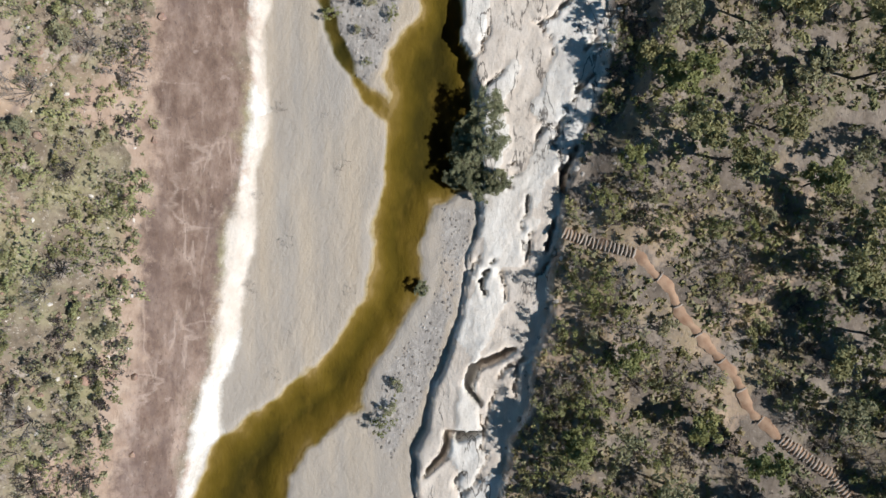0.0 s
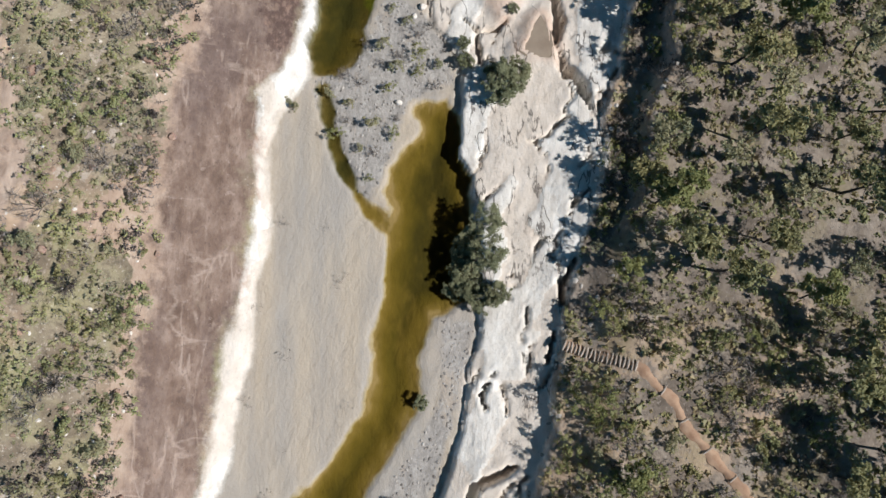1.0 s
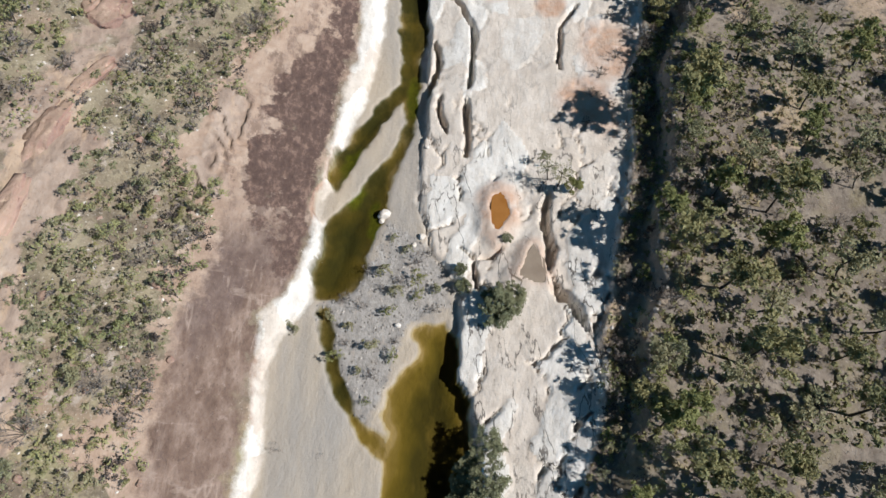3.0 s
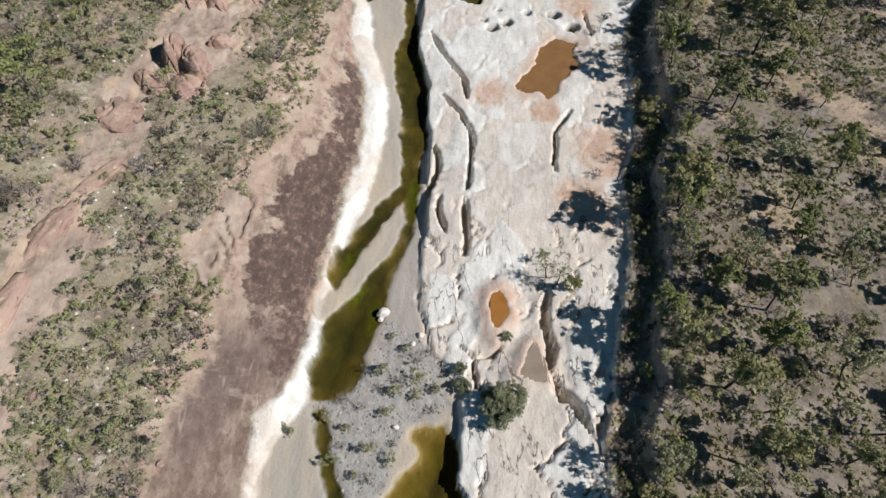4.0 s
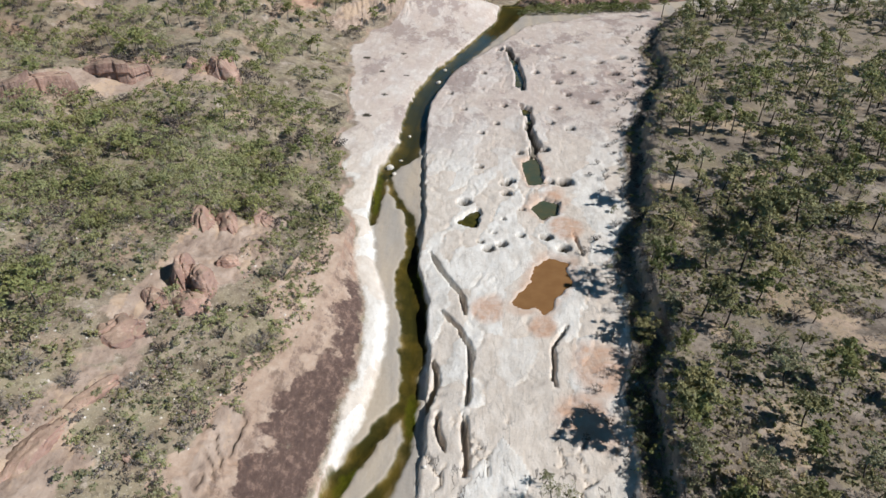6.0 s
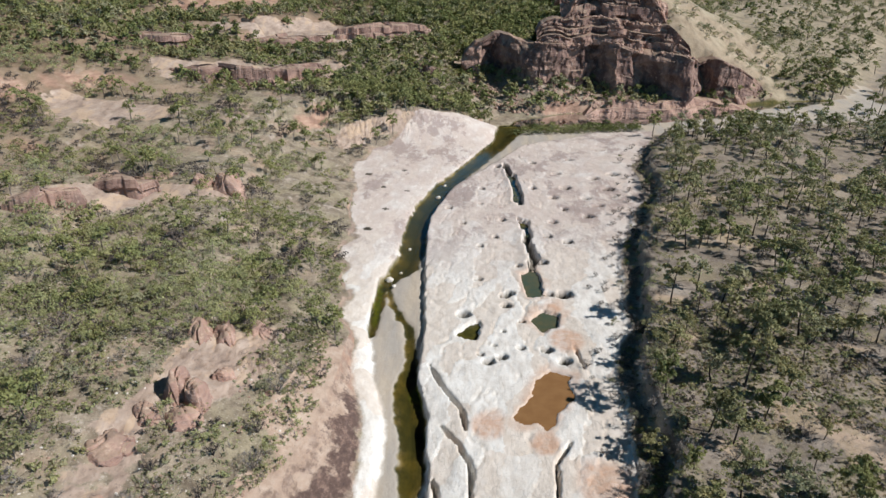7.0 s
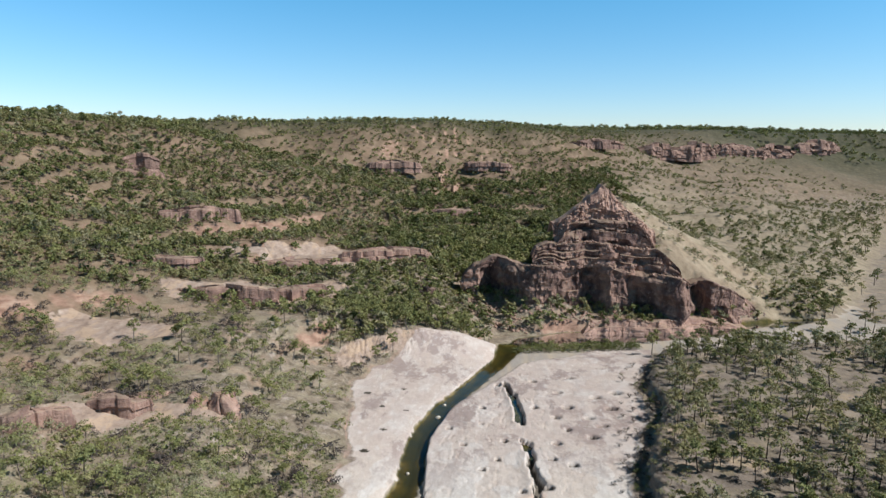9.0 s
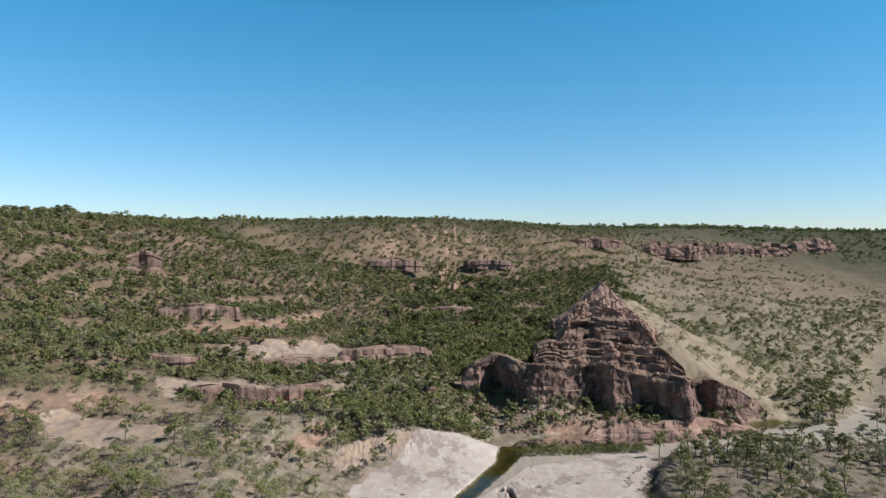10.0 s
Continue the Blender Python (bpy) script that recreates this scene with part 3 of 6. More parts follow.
SAW = line([(3, 8), (7, 20), (15, 27), (0, 40), (-2, 45), (2, 55), (6.5, 58), (7, 68), (13, 73), (0, 82), (2, 92), (8, 95), (-5, 113), (-4.5, 117), (6, 123), (9.5, 126.5), (1, 131), (0, 134), (5.5, 156), (8, 163)])


def plate_cells(x, y, wide, long, shift=0.0):
    """Jointed plates as ragged cells: a number for each plate, 0 to 1, and how far a place lies from the plate's edge."""
    u, v = x / wide + shift, y / long - shift
    iu, iv = np.floor(u), np.floor(v)
    first, second, own = np.full(x.shape, 9.0), np.full(x.shape, 9.0), np.zeros(x.shape)
    for i in (-1, 0, 1):
        for j in (-1, 0, 1):
            cu, cv = iu + i, iv + j
            k = np.modf(np.abs(np.sin(cu * 127.1 + cv * 311.7) * 43758.5453))[0]
            k2 = np.modf(np.abs(np.sin(cu * 269.5 + cv * 183.3) * 43758.5453))[0]
            d = np.hypot(cu + k - u, cv + k2 - v)
            near = d < first
            second = np.where(near, first, np.minimum(second, d))
            own = np.where(near, np.modf(k * 7.31 + k2 * 3.17)[0], own)
            first = np.where(near, d, first)
    return own, second - first


def slope_profile(d):
    """Height of the western and northern side above the creek, by the distance from it."""
    return np.interp(d, [0, 4, 14, 40, 62, 100, 150, 200, 250, 320, 380, 430, 600, 2000, 5000], [0.2, 3, 7, 14, 18, 23, 31, 43, 57, 82, 104, 115, 120, 123, 123])


def land(x, y):
    """Ground height and the masks of its surfaces, for arrays of places."""
    x, y = np.asarray(x, float), np.asarray(y, float)
    rough, fine = fbm(x, y, 9.0, 4), fbm(x, y, 1.6, 3, 5.0)
    wob = fbm(x, y, 3.0, 3, 9.0) * 0.35
    yy = np.clip(y, -45, 290)
    st, wt, wf, sf, sp = (c(yy) for c in (SLAB_TOP, WHITE_TOP, WHITE_FOOT, SHELF_FOOT, SHELF_TOP))
    sp = sp + fbm(x, y, 6.0, 3, 12.0) * 0.9
    m = {}
    shift = 3.2 * fbm(x, y, 11.0, 4, 27.0) * smooth(100, 145, y)
    st, wt = st + shift, wt + shift
    # west and north: slopes with benches
    dist, side, down = to_polyline(x, y, VALLEY)
    gd, _, gs = to_polyline(x, y, GULLY)
    outer = np.where(side > 0, dist, 0.0)
    outer = np.minimum(outer, np.where(side > 0, gd * 0.95 + gs * 0.42 + 6, 0))
    bend = smooth(284, 298, y) * smooth(-10, 20, x) * (1 - smooth(150, 200, x))
    far = slope_profile(np.maximum(outer - 16 * bend, 0.6))
    far = far + (2 + 11 * smooth(150, 600, x) - 5 * smooth(-60, -260, x) + 8 * np.exp(-((x / np.maximum(y, 50) - 0.08) / 0.35) ** 2)) * smooth(300, 430, outer)
    big = fbm(x, y, 70.0, 4, 3.0)
    rise = smooth(30, 160, outer)
    far = far + big * (2.0 + 7.0 * rise) * smooth(8, 60, outer) * (1 - 0.93 * smooth(380, 480, outer))
    spurs = np.abs(fbm(down * 0.9 + outer * 0.25, outer * 0.22, 52.0, 3, 7.0)) - 0.35
    far = far - 13.0 * spurs * smooth(40, 150, outer) * (1 - smooth(360, 440, outer)) * (0.45 + 0.55 * smooth(0.15, 0.3, x / np.maximum(y, 1)))
    bench = 9.0 + 3 * vnoise(x / 90 + 5, y / 90)
    step = far / bench
    far_benched = bench * (np.floor(step) + smooth(0.62, 0.9, step - np.floor(step)))
    ledgy = smooth(0.42, 0.62, vnoise(x / 60 + 40, y / 60 + 11)) * smooth(40, 110, outer) * (1 - smooth(400, 450, outer))
    far = far + (far_benched - far) * 0.8 * ledgy
    # near west: white band, brown slab, scrub slope
    s1 = np.clip((wf + wob - x) / np.maximum(wf - wt, 0.8), 0, 1)
    s2 = np.clip((wt - x) / np.maximum(wt - st, 0.8), 0, 1)
    west = 0.22 + 2.8 * np.sqrt(s1) * (1 - 0.25 * s1) * 1.2 + 3.6 * s2 * (1 - 0.85 * smooth(100, 140, y)) + np.maximum(st - x, 0) * 0.27 + rough * 0.3 * smooth(0, 6, st - x)
    west = west + fine * 0.07 * smooth(0, 0.4, s1)
    near = 1 - smooth(20, 42, st - x)
    near = near * (1 - smooth(258, 285, y))
    left = np.where(near > 0, west * near + far * (1 - near), far)
    # creek bed
    bed = 0.3 + 0.08 * rough + 0.03 * fine
    # east: shelf and wooded terrace
    width = np.maximum(sp - sf, 4)
    s = np.clip((x - sf) / width, 0, 1)
    lip = smooth(0.0, 0.45, x - sf - wob * 0.8)
    lip_h = np.interp(yy, [-40, -14, -7, 3, 9, 15, 36, 44, 62, 70, 200, 290], [1.5, 1.3, 0.8, 0.9, 1.6, 1.7, 1.6, 1.3, 1.3, 1.75, 1.8, 1.6]) + 0.35 * fbm(yy * 0 + 3, yy, 14.0, 2)
    bent = x - 0.22 * (y - 20) + 1.5 * fbm(x, y, 8.0, 3, 2.0) + 0.5 * fine
    cell, rim_of = plate_cells(bent, y + 2.0 * fbm(x, y, 7.0, 3, 33.0), 4.2, 10.0)
    chip, chip_rim = plate_cells(bent, y + fine, 1.7, 4.2, 3.3)
    open_joint = (1 - smooth(0.02, 0.06, rim_of)) * smooth(0.5, 0.6, vnoise(x / 3 + 3, y / 5))
    m["floor"] = np.clip(0.5 + (0.52 - cell) * 4, 0, 1)
    south = 1 - smooth(56, 75, y)
    shelf = lip_h * lip + 1.0 * s + lip * (0.32 * (cell - 0.5) + 0.12 * (chip - 0.5) * (cell > 0.5) - 0.9 * open_joint) * (0.3 + 0.7 * south) + fine * 0.07 * lip + 0.12 * rough * lip
    shelf = shelf + lip * smooth(0.55, 1.0, s) * 0.3
    m["pit_silt_shade"] = np.zeros(x.shape)
    for w, depth, pts in CRACKS:
        box = (np.abs(x - pts[0][0]) < 30) & (np.abs(y - pts[0][1]) < 40)
        if not box.any():
            continue
        d, side_of, along = to_polyline(x[box] + wob[box] * 0.7, y[box] + wob[box] * 0.5, np.array(pts))
        ends = smooth(0, 2.5, along) * smooth(0, 2.5, sum(math.dist(p, q) for p, q in zip(pts[:-1], pts[1:])) - along) * 0.75 + 0.25
        w_here = w * (1.0 if 20 < pts[0][1] < 56 or pts[0][1] > 150 else 0.75) * ends * (0.75 + 0.9 * vnoise(x[box] * 1.3, y[box] * 1.3))
        shelf[box] += 0.25 * ends * smooth(0, 0.4, -side_of * d) * (1 - smooth(0.5, 5.0, d)) * (1 if pts[0][1] > pts[-1][1] else -1) * w
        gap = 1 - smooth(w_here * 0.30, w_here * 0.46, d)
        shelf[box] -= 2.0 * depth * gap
        # far crack floors coloured near-black, the shade of the gap painted in
        m["pit_silt_shade"][box] = np.maximum(m["pit_silt_shade"][box], 0.85 * smooth(0.5, 0.9, gap) * (pts[0][1] > 150))
    m["weed"] = np.zeros(x.shape)
    for wx, wy, rx, ry in ((97, 303, 13, 7), (-4.6, 108, 2.2, 6), (-5.0, 72.5, 1.6, 5), (-13.5, 57, 2.2, 6), (-10, 49, 1.2, 5), (-15.6, 140, 1.0, 10), (5.5, 125.8, 2.0, 2.0)):
        m["weed"] = np.maximum(m["weed"], 0.9 * (1 - smooth(0.5, 1.0, np.hypot((x - wx) / rx, (y - wy) / ry) + 0.3 * fine)))
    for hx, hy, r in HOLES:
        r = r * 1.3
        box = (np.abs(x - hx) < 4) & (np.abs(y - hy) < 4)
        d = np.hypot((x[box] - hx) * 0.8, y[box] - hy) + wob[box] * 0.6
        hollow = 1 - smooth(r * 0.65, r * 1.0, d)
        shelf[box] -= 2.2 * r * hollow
        m["pit_silt_shade"][box] = np.maximum(m["pit_silt_shade"][box], smooth(0.15, 0.5, hollow))
    m["stain"] = np.zeros(x.shape)
    for pts, level, depth in BASINS.values():
        d = in_polygon(x, y, pts) + wob * 1.6 + fine * 0.25 - 0.2
        rim = smooth(-3.5, 0.0, d)
        shelf = shelf * (1 - rim) + np.maximum(level + 0.12, shelf * 0.35 + 0.65 * (level + 0.15)) * rim if depth < 0.8 else shelf
        shelf = np.where(d > -0.4, np.minimum(shelf, level + depth - (depth + 0.5) * smooth(-0.35, 0.35, d)), shelf)
        m["stain"] = np.maximum(m["stain"], 0.5 * smooth(-2.6, -0.3, d + rough * 1.5) * (depth < 1.2) * (pts[0][1] < 176))
    for cx, cy, cr in ((26.5, 81, 6.5), (8.5, 95.8, 3.6), (18.3, 91.5, 2.6), (26, 136, 4.5), (27, 122, 4), (8, 50, 3.2), (22, 70, 5)):
        m["stain"] = np.maximum(m["stain"], 0.8 * (1 - smooth(0.45, 1.0, (np.hypot(x - cx, (y - cy) * 0.7) + rough * 1.6) / cr)))
    inner = np.maximum(x - sp, 0)
    steep = smooth(10, 24, yy)
    tall_bank = steep * (1 - 0.5 * smooth(150, 230, yy))
    terrace = 3.7 - 0.3 * steep * smooth(0.3, 1.5, inner) * (1 - smooth(3.0, 4.5, inner)) + (2.4 + (0.3 + 1.5 * smooth(50, 75, yy)) * tall_bank) * (smooth(3.8, 5.4, inner + 0.8 * rough) * steep + smooth(0, 9, inner) * (1 - steep)) + (2.2 - 1.4 * tall_bank) * smooth(12, 45, inner) + rough * 0.35 + big * 1.3 * smooth(5, 40, inner)
    east = np.where(inner > 0, terrace + fine * 0.1, shelf)
    near_y = 1 - smooth(262, 292, y)
    inside = np.where(side < 0, dist, 0)
    bank = 0.3 + 3.5 * smooth(36, 64, inside) + rough * 0.2
    east = east * near_y + np.minimum(bank, east) * (1 - near_y)
    east = east + np.interp(np.hypot(x - 60, y - 120), [0, 340, 540, 820, 5000], [0, 0, 60, 113, 116]) * (x > sp) * (side < 0) * smooth(20, 260, inside)
    mid = (x > wf) & (x < sf)
    z = np.where(mid, bed, np.where(x >= sf, east, left))
    beyond = smooth(270, 292, y)
    north = np.where(side > 0, far, np.minimum(np.maximum(bank, 0.3), 6) + smooth(20, 260, inside) * np.interp(np.hypot(x - 60, y - 120), [0, 340, 540, 820, 5000], [0, 0, 60, 113, 116]))
    z = z * (1 - beyond) + north * beyond
    # the hill behind the layered rock
    ang, r = np.arctan2(y - PEAK[1], x - PEAK[0]), np.hypot(x - PEAK[0], y - PEAK[1])
    foot = np.interp(np.degrees(ang) % 360, [0, 15, 45, 90, 135, 180, 215, 250, 280, 295, 302, 314, 332, 340, 350, 360], [98, 140, 160, 130, 72, 44, 38, 30, 33, 41, 49, 57, 76, 82, 90, 98])
    q = np.clip(r / foot, 0, 1.2)
    hill = 63.0 * np.clip(1 - q, 0, 1) ** 0.96 * (1 + 0.05 * big) - 1.2
    hill = hill + rough * 0.8 * smooth(2, 10, hill) + 1.6 * fbm(ang * 60, r * 0.25, 18.0, 3, 6.0) * smooth(6, 20, hill)
    front = CLIFF_LINE(x) + SAW(x)
    hill = np.where((x > 8) & (x < 163), -1.2 + (hill + 1.2) * smooth(front + 3, front + 8, y), hill)
    m["hill"] = smooth(0, 3, hill - z + 2)
    z = np.maximum(z, hill)
    run_out = np.clip((front - y) / np.maximum(front - 312, 4), 0, 1)
    apron = np.interp(x, [4, 12, 28, 58, 84, 95, 112, 124, 158, 168], [2, 11, 12.5, 11, 8, 6, 5.2, 5.5, 4, 0]) * (1 - run_out) ** 0.75 + rough * 0.4
    z = np.where((x > 4) & (x < 168) & (y > 311) & (y < front + 6), np.maximum(z, apron), z)
    # water cut below the bed
    wet = np.full(x.shape, -9.0)
    for pts in WATERS:
        wet = np.maximum(wet, in_polygon(x, y, pts) + wob * 1.3 + 0.25 * fine)
    ok = ((x > wf - 1.5) & (x < sf + 0.6)) | (y > 280)
    wet = np.where(ok, wet, -9)
    deep = np.clip(wet, 0, 5)
    z = np.where(wet > -2.0, np.where(wet > 0, np.minimum(z, -0.03) * 0 - 0.03 - 0.16 * deep, np.minimum(z, 0.02 + 0.35 * np.clip(-wet, 0, 8) ** 0.7 + 3.2 * smooth(0.0, 0.5, -wet) * ((x > sf + 0.1) | (x < wf - 0.1)))), z)
    m["wet"], m["depth"] = smooth(-1.0, 0.5, wet), np.clip(wet / 4, 0, 1)
    # surfaces, as edges at one half
    edge = lambda d: np.clip(0.5 + d / 3.0, 0, 1)
    in_y = edge(288 - y) * edge(y + 400)
    m["white"] = np.minimum(np.where(x < (wf + sf) / 2, np.minimum(edge(wf - x + 0.3), edge(x - wt - 0.5)), np.minimum(edge(x - sf + 0.2), edge(sp - x))), in_y)
    m["slab"] = np.minimum(np.minimum(edge(wt - x), edge(x - st)), in_y)
    sand_n = np.minimum(edge(34 - inside + 8 * rough), edge(y - 272)) * (side < 0) * (x > sp - 20) * edge(222 + 12 * rough - x)
    m["sand"] = np.maximum(np.minimum(np.minimum(edge(x - wf + 0.3), edge(sf - x + 0.2)), in_y), sand_n)
    m["gravel"] = np.maximum(edge(in_polygon(x, y, GRAVEL)), edge(in_polygon(x, y, GRAVEL_SOUTH)))
    m["cracky"] = lip * (0.25 + 0.75 * south) * (x > sf)
    m["woods"] = np.where((x > sp) & (side < 0), 1.0, 0.0)
    m["outer"] = outer
    m["forest"] = np.maximum(smooth(340, 450, outer), smooth(950, 1300, y))
    m["hill"] = np.maximum(m["hill"], 0.75 * smooth(0.22, 0.32, x / np.maximum(y, 1)) * smooth(335, 400, y) * (1 - smooth(600, 950, y)) * (side > 0))
    m["core"] = np.clip(0.5 + np.minimum(np.minimum((x - st - 3.5 + 3 * rough) / 4, (wt - 0.5 - x) / 3), (np.minimum(y - 44, 102 - y) + 9 * rough) / 24), 0, 1)
    m["fringe"] = np.clip(0.5 + np.minimum(np.minimum(st + 4 - x, x - st + 6 + 4 * rough) / 5, np.minimum(y + 60, 118 - y) / 12) - 0.22 * (1 - smooth(24, 40, y)), 0, 1)
    m["inner"] = inner
    m["bare"] = np.zeros(x.shape)
    for pts in BARE_ROCK:
        m["bare"] = np.maximum(m["bare"], np.clip(0.5 + (in_polygon(x, y, pts) + rough * 5.0) / 5.0, 0, 1))
    beds = 2.2 * fbm(x * 1.3, y * 0.7, 9.0, 4, 21.0) + (x * 0.25 + y * 0.1)
    z = z + np.where(m["bare"] > 0.3, smooth(0.3, 0.7, m["bare"]) * 0.9 * (np.floor(beds) + smooth(0.8, 1.0, beds - np.floor(beds)) - beds + 0.5), 0)
    return z, m


def height(x, y):
    return land(np.array([x], float), np.array([y], float))[0][0]


# ---------------------------------------------------------------- the ground, one sheet
def ticks(*spans):
    """Grid lines from spans of (start, end, first step, last step)."""
    out = []
    for a, b, s0, s1 in spans:
        v = a
        while v < b:
            out.append(v)
            v += s0 + (s1 - s0) * (v - a) / (b - a)
    return np.array(out + [spans[-1][1]])


def sheet(name, xs, ys, zs):
    nx, ny = len(xs), len(ys)
    gx, gy = np.meshgrid(xs, ys)
    me = bpy.data.meshes.new(name)
    co = np.stack([gx.ravel(), gy.ravel(), zs.ravel()], 1).astype(np.float32)
    idx = np.arange(nx * ny).reshape(ny, nx)
    quads = np.stack([idx[:-1, :-1], idx[:-1, 1:], idx[1:, 1:], idx[1:, :-1]], -1).reshape(-1, 4).astype(np.int32)
    return fill(me, co, quads)


def fill(me, co, faces, smooth_shade=True):
    """Vertices and faces of one size, from arrays, into a mesh."""
    n, k = faces.shape
    me.vertices.add(len(co))
    me.vertices.foreach_set("co", np.ascontiguousarray(co, np.float32).ravel())
    me.loops.add(n * k)
    me.loops.foreach_set("vertex_index", np.ascontiguousarray(faces, np.int32).ravel())
    me.polygons.add(n)
    me.polygons.foreach_set("loop_start", np.arange(n, dtype=np.int32) * k)
    me.polygons.foreach_set("use_smooth", np.full(n, smooth_shade))
    me.update(calc_edges=True)
    me.validate()
    return me


GX = ticks((-3500, -400, 400, 40), (-400, -62, 14, 3.0), (-62, -34, 1.0, 0.45), (-34, 31, 0.36, 0.36), (31, 75, 0.5, 1.6), (75, 420, 2.0, 12), (420, 3500, 25, 400))
GY = ticks((-1500, -60, 200, 12), (-60, -33, 2.5, 0.4), (-33, 75, 0.33, 0.33), (75, 150, 0.38, 0.55), (150, 300, 0.65, 1.2), (300, 450, 1.4, 4), (450, 1100, 6, 16), (1100, 4500, 40, 400))
mx, my = np.meshgrid(GX, GY)
gz, masks = land(mx.ravel(), my.ravel())
ground = new("ground", sheet("ground", GX, GY, gz))
masks["far_pale"] = smooth(135, 200, my.ravel()) * 1.0
masks["upland"] = smooth(70, 170, masks["outer"]) * 0.85 * (1 - 0.4 * smooth(0.20, 0.30, mx.ravel() / np.maximum(my.ravel(), 1)) * smooth(340, 420, my.ravel()))
masks["green"] = np.maximum(smooth(36, 70, my.ravel()), 0.95 * smooth(20, 24, my.ravel()) * (mx.ravel() < -8.6))
masks["tanned"] = smooth(40, 54, my.ravel()) * (1 - 0.6 * smooth(98, 120, my.ravel()))
for key in ("white", "slab", "sand", "gravel", "wet", "depth", "stain", "woods", "hill", "far_pale", "green", "bare", "upland", "cracky", "pit_silt_shade", "forest", "core", "fringe", "floor", "weed", "tanned"):
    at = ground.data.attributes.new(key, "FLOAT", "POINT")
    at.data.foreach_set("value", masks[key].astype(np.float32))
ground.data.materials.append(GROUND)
tagged(ground, "sandy creek bed, pale sandstone shelves and stony scrub slopes", "ground", kind="structure")


# ---------------------------------------------------------------- water
def flat_outline(name, pts, z, material, **tags):
    bm = bmesh.new()
    bm.faces.new([bm.verts.new((x, y, z)) for x, y in pts])
    me = bpy.data.meshes.new(name)
    bm.to_mesh(me)
    bm.free()
    me.materials.append(material)
    return tagged(new(name, me), **tags)


def strip(name, z, material, ys, left, right):
    bm = bmesh.new()
    rows = [[bm.verts.new((x, y, z)) for x in (l, r)] for y, l, r in zip(ys, left, right)]
    for a, b in zip(rows[:-1], rows[1:]):
        bm.faces.new((a[0], a[1], b[1], b[0]))
    me = bpy.data.meshes.new(name)
    bm.to_mesh(me)
    bm.free()
    me.materials.append(material)
    return new(name, me)


wy = np.arange(-45, 300, 5.0)
creek = strip("creek_water", 0.0, WATER, wy, WHITE_FOOT(np.minimum(wy, 285)) - 3, SHELF_FOOT(np.minimum(wy, 285)) + 1.5)
tagged(creek, "shallow olive-green creek water over silt and algae", "water", kind="structure")
river = flat_outline("river_water", [(20, 300), (36, 312), (58, 324), (99, 324), (130, 336), (172, 348), (215, 360), (262, 396), (305, 440), (288, 442), (250, 386), (205, 338), (172, 324),
                                     (122, 303), (95, 296), (70, 295.5), (36, 295.05), (20, 295.05)], -0.004, WATER, label="still dark green river pool below the layered red cliff", category="water", kind="structure")
for key, (pts, level, depth) in BASINS.items():
    cx, cy = np.mean(pts, 0)
    wide = [(cx + (px - cx) * 1.12, cy + (py - cy) * 1.12) for px, py in pts]
    words = {"brown": "muddy brown pool in a pale sandstone basin", "orange": "small rusty orange pool on pale sandstone", "tan": "shallow tan puddle on pale sandstone",
             "olive": "dark olive pool in a deep sandstone pothole"}.get(key, "dark green pool in a sandstone pothole")
    flat_outline("rock_pool", wide, level, MUD[key], label=words, category="pool", group="rock pools", kind="structure")


# ---------------------------------------------------------------- rock
def part(name, me, material, parent, label=""):
    me.materials.append(material)
    ob = new(name, me)
    ob.parent = parent
    return tagged(ob, label)


def holder(name, x, y, z, turn=0.0, size=1.0, **tags):
    ob = new(name)
    ob.empty_display_size = 0.3
    ob.matrix_basis = pose(x, y, z, 0, 0, turn) @ Matrix.Diagonal((size, size, size, 1))
    return tagged(ob, **tags)


def hash01(a, b=0.0):
    return np.modf(np.abs(np.sin(a * 12.9898 + b * 78.233) * 43758.5453))[0]


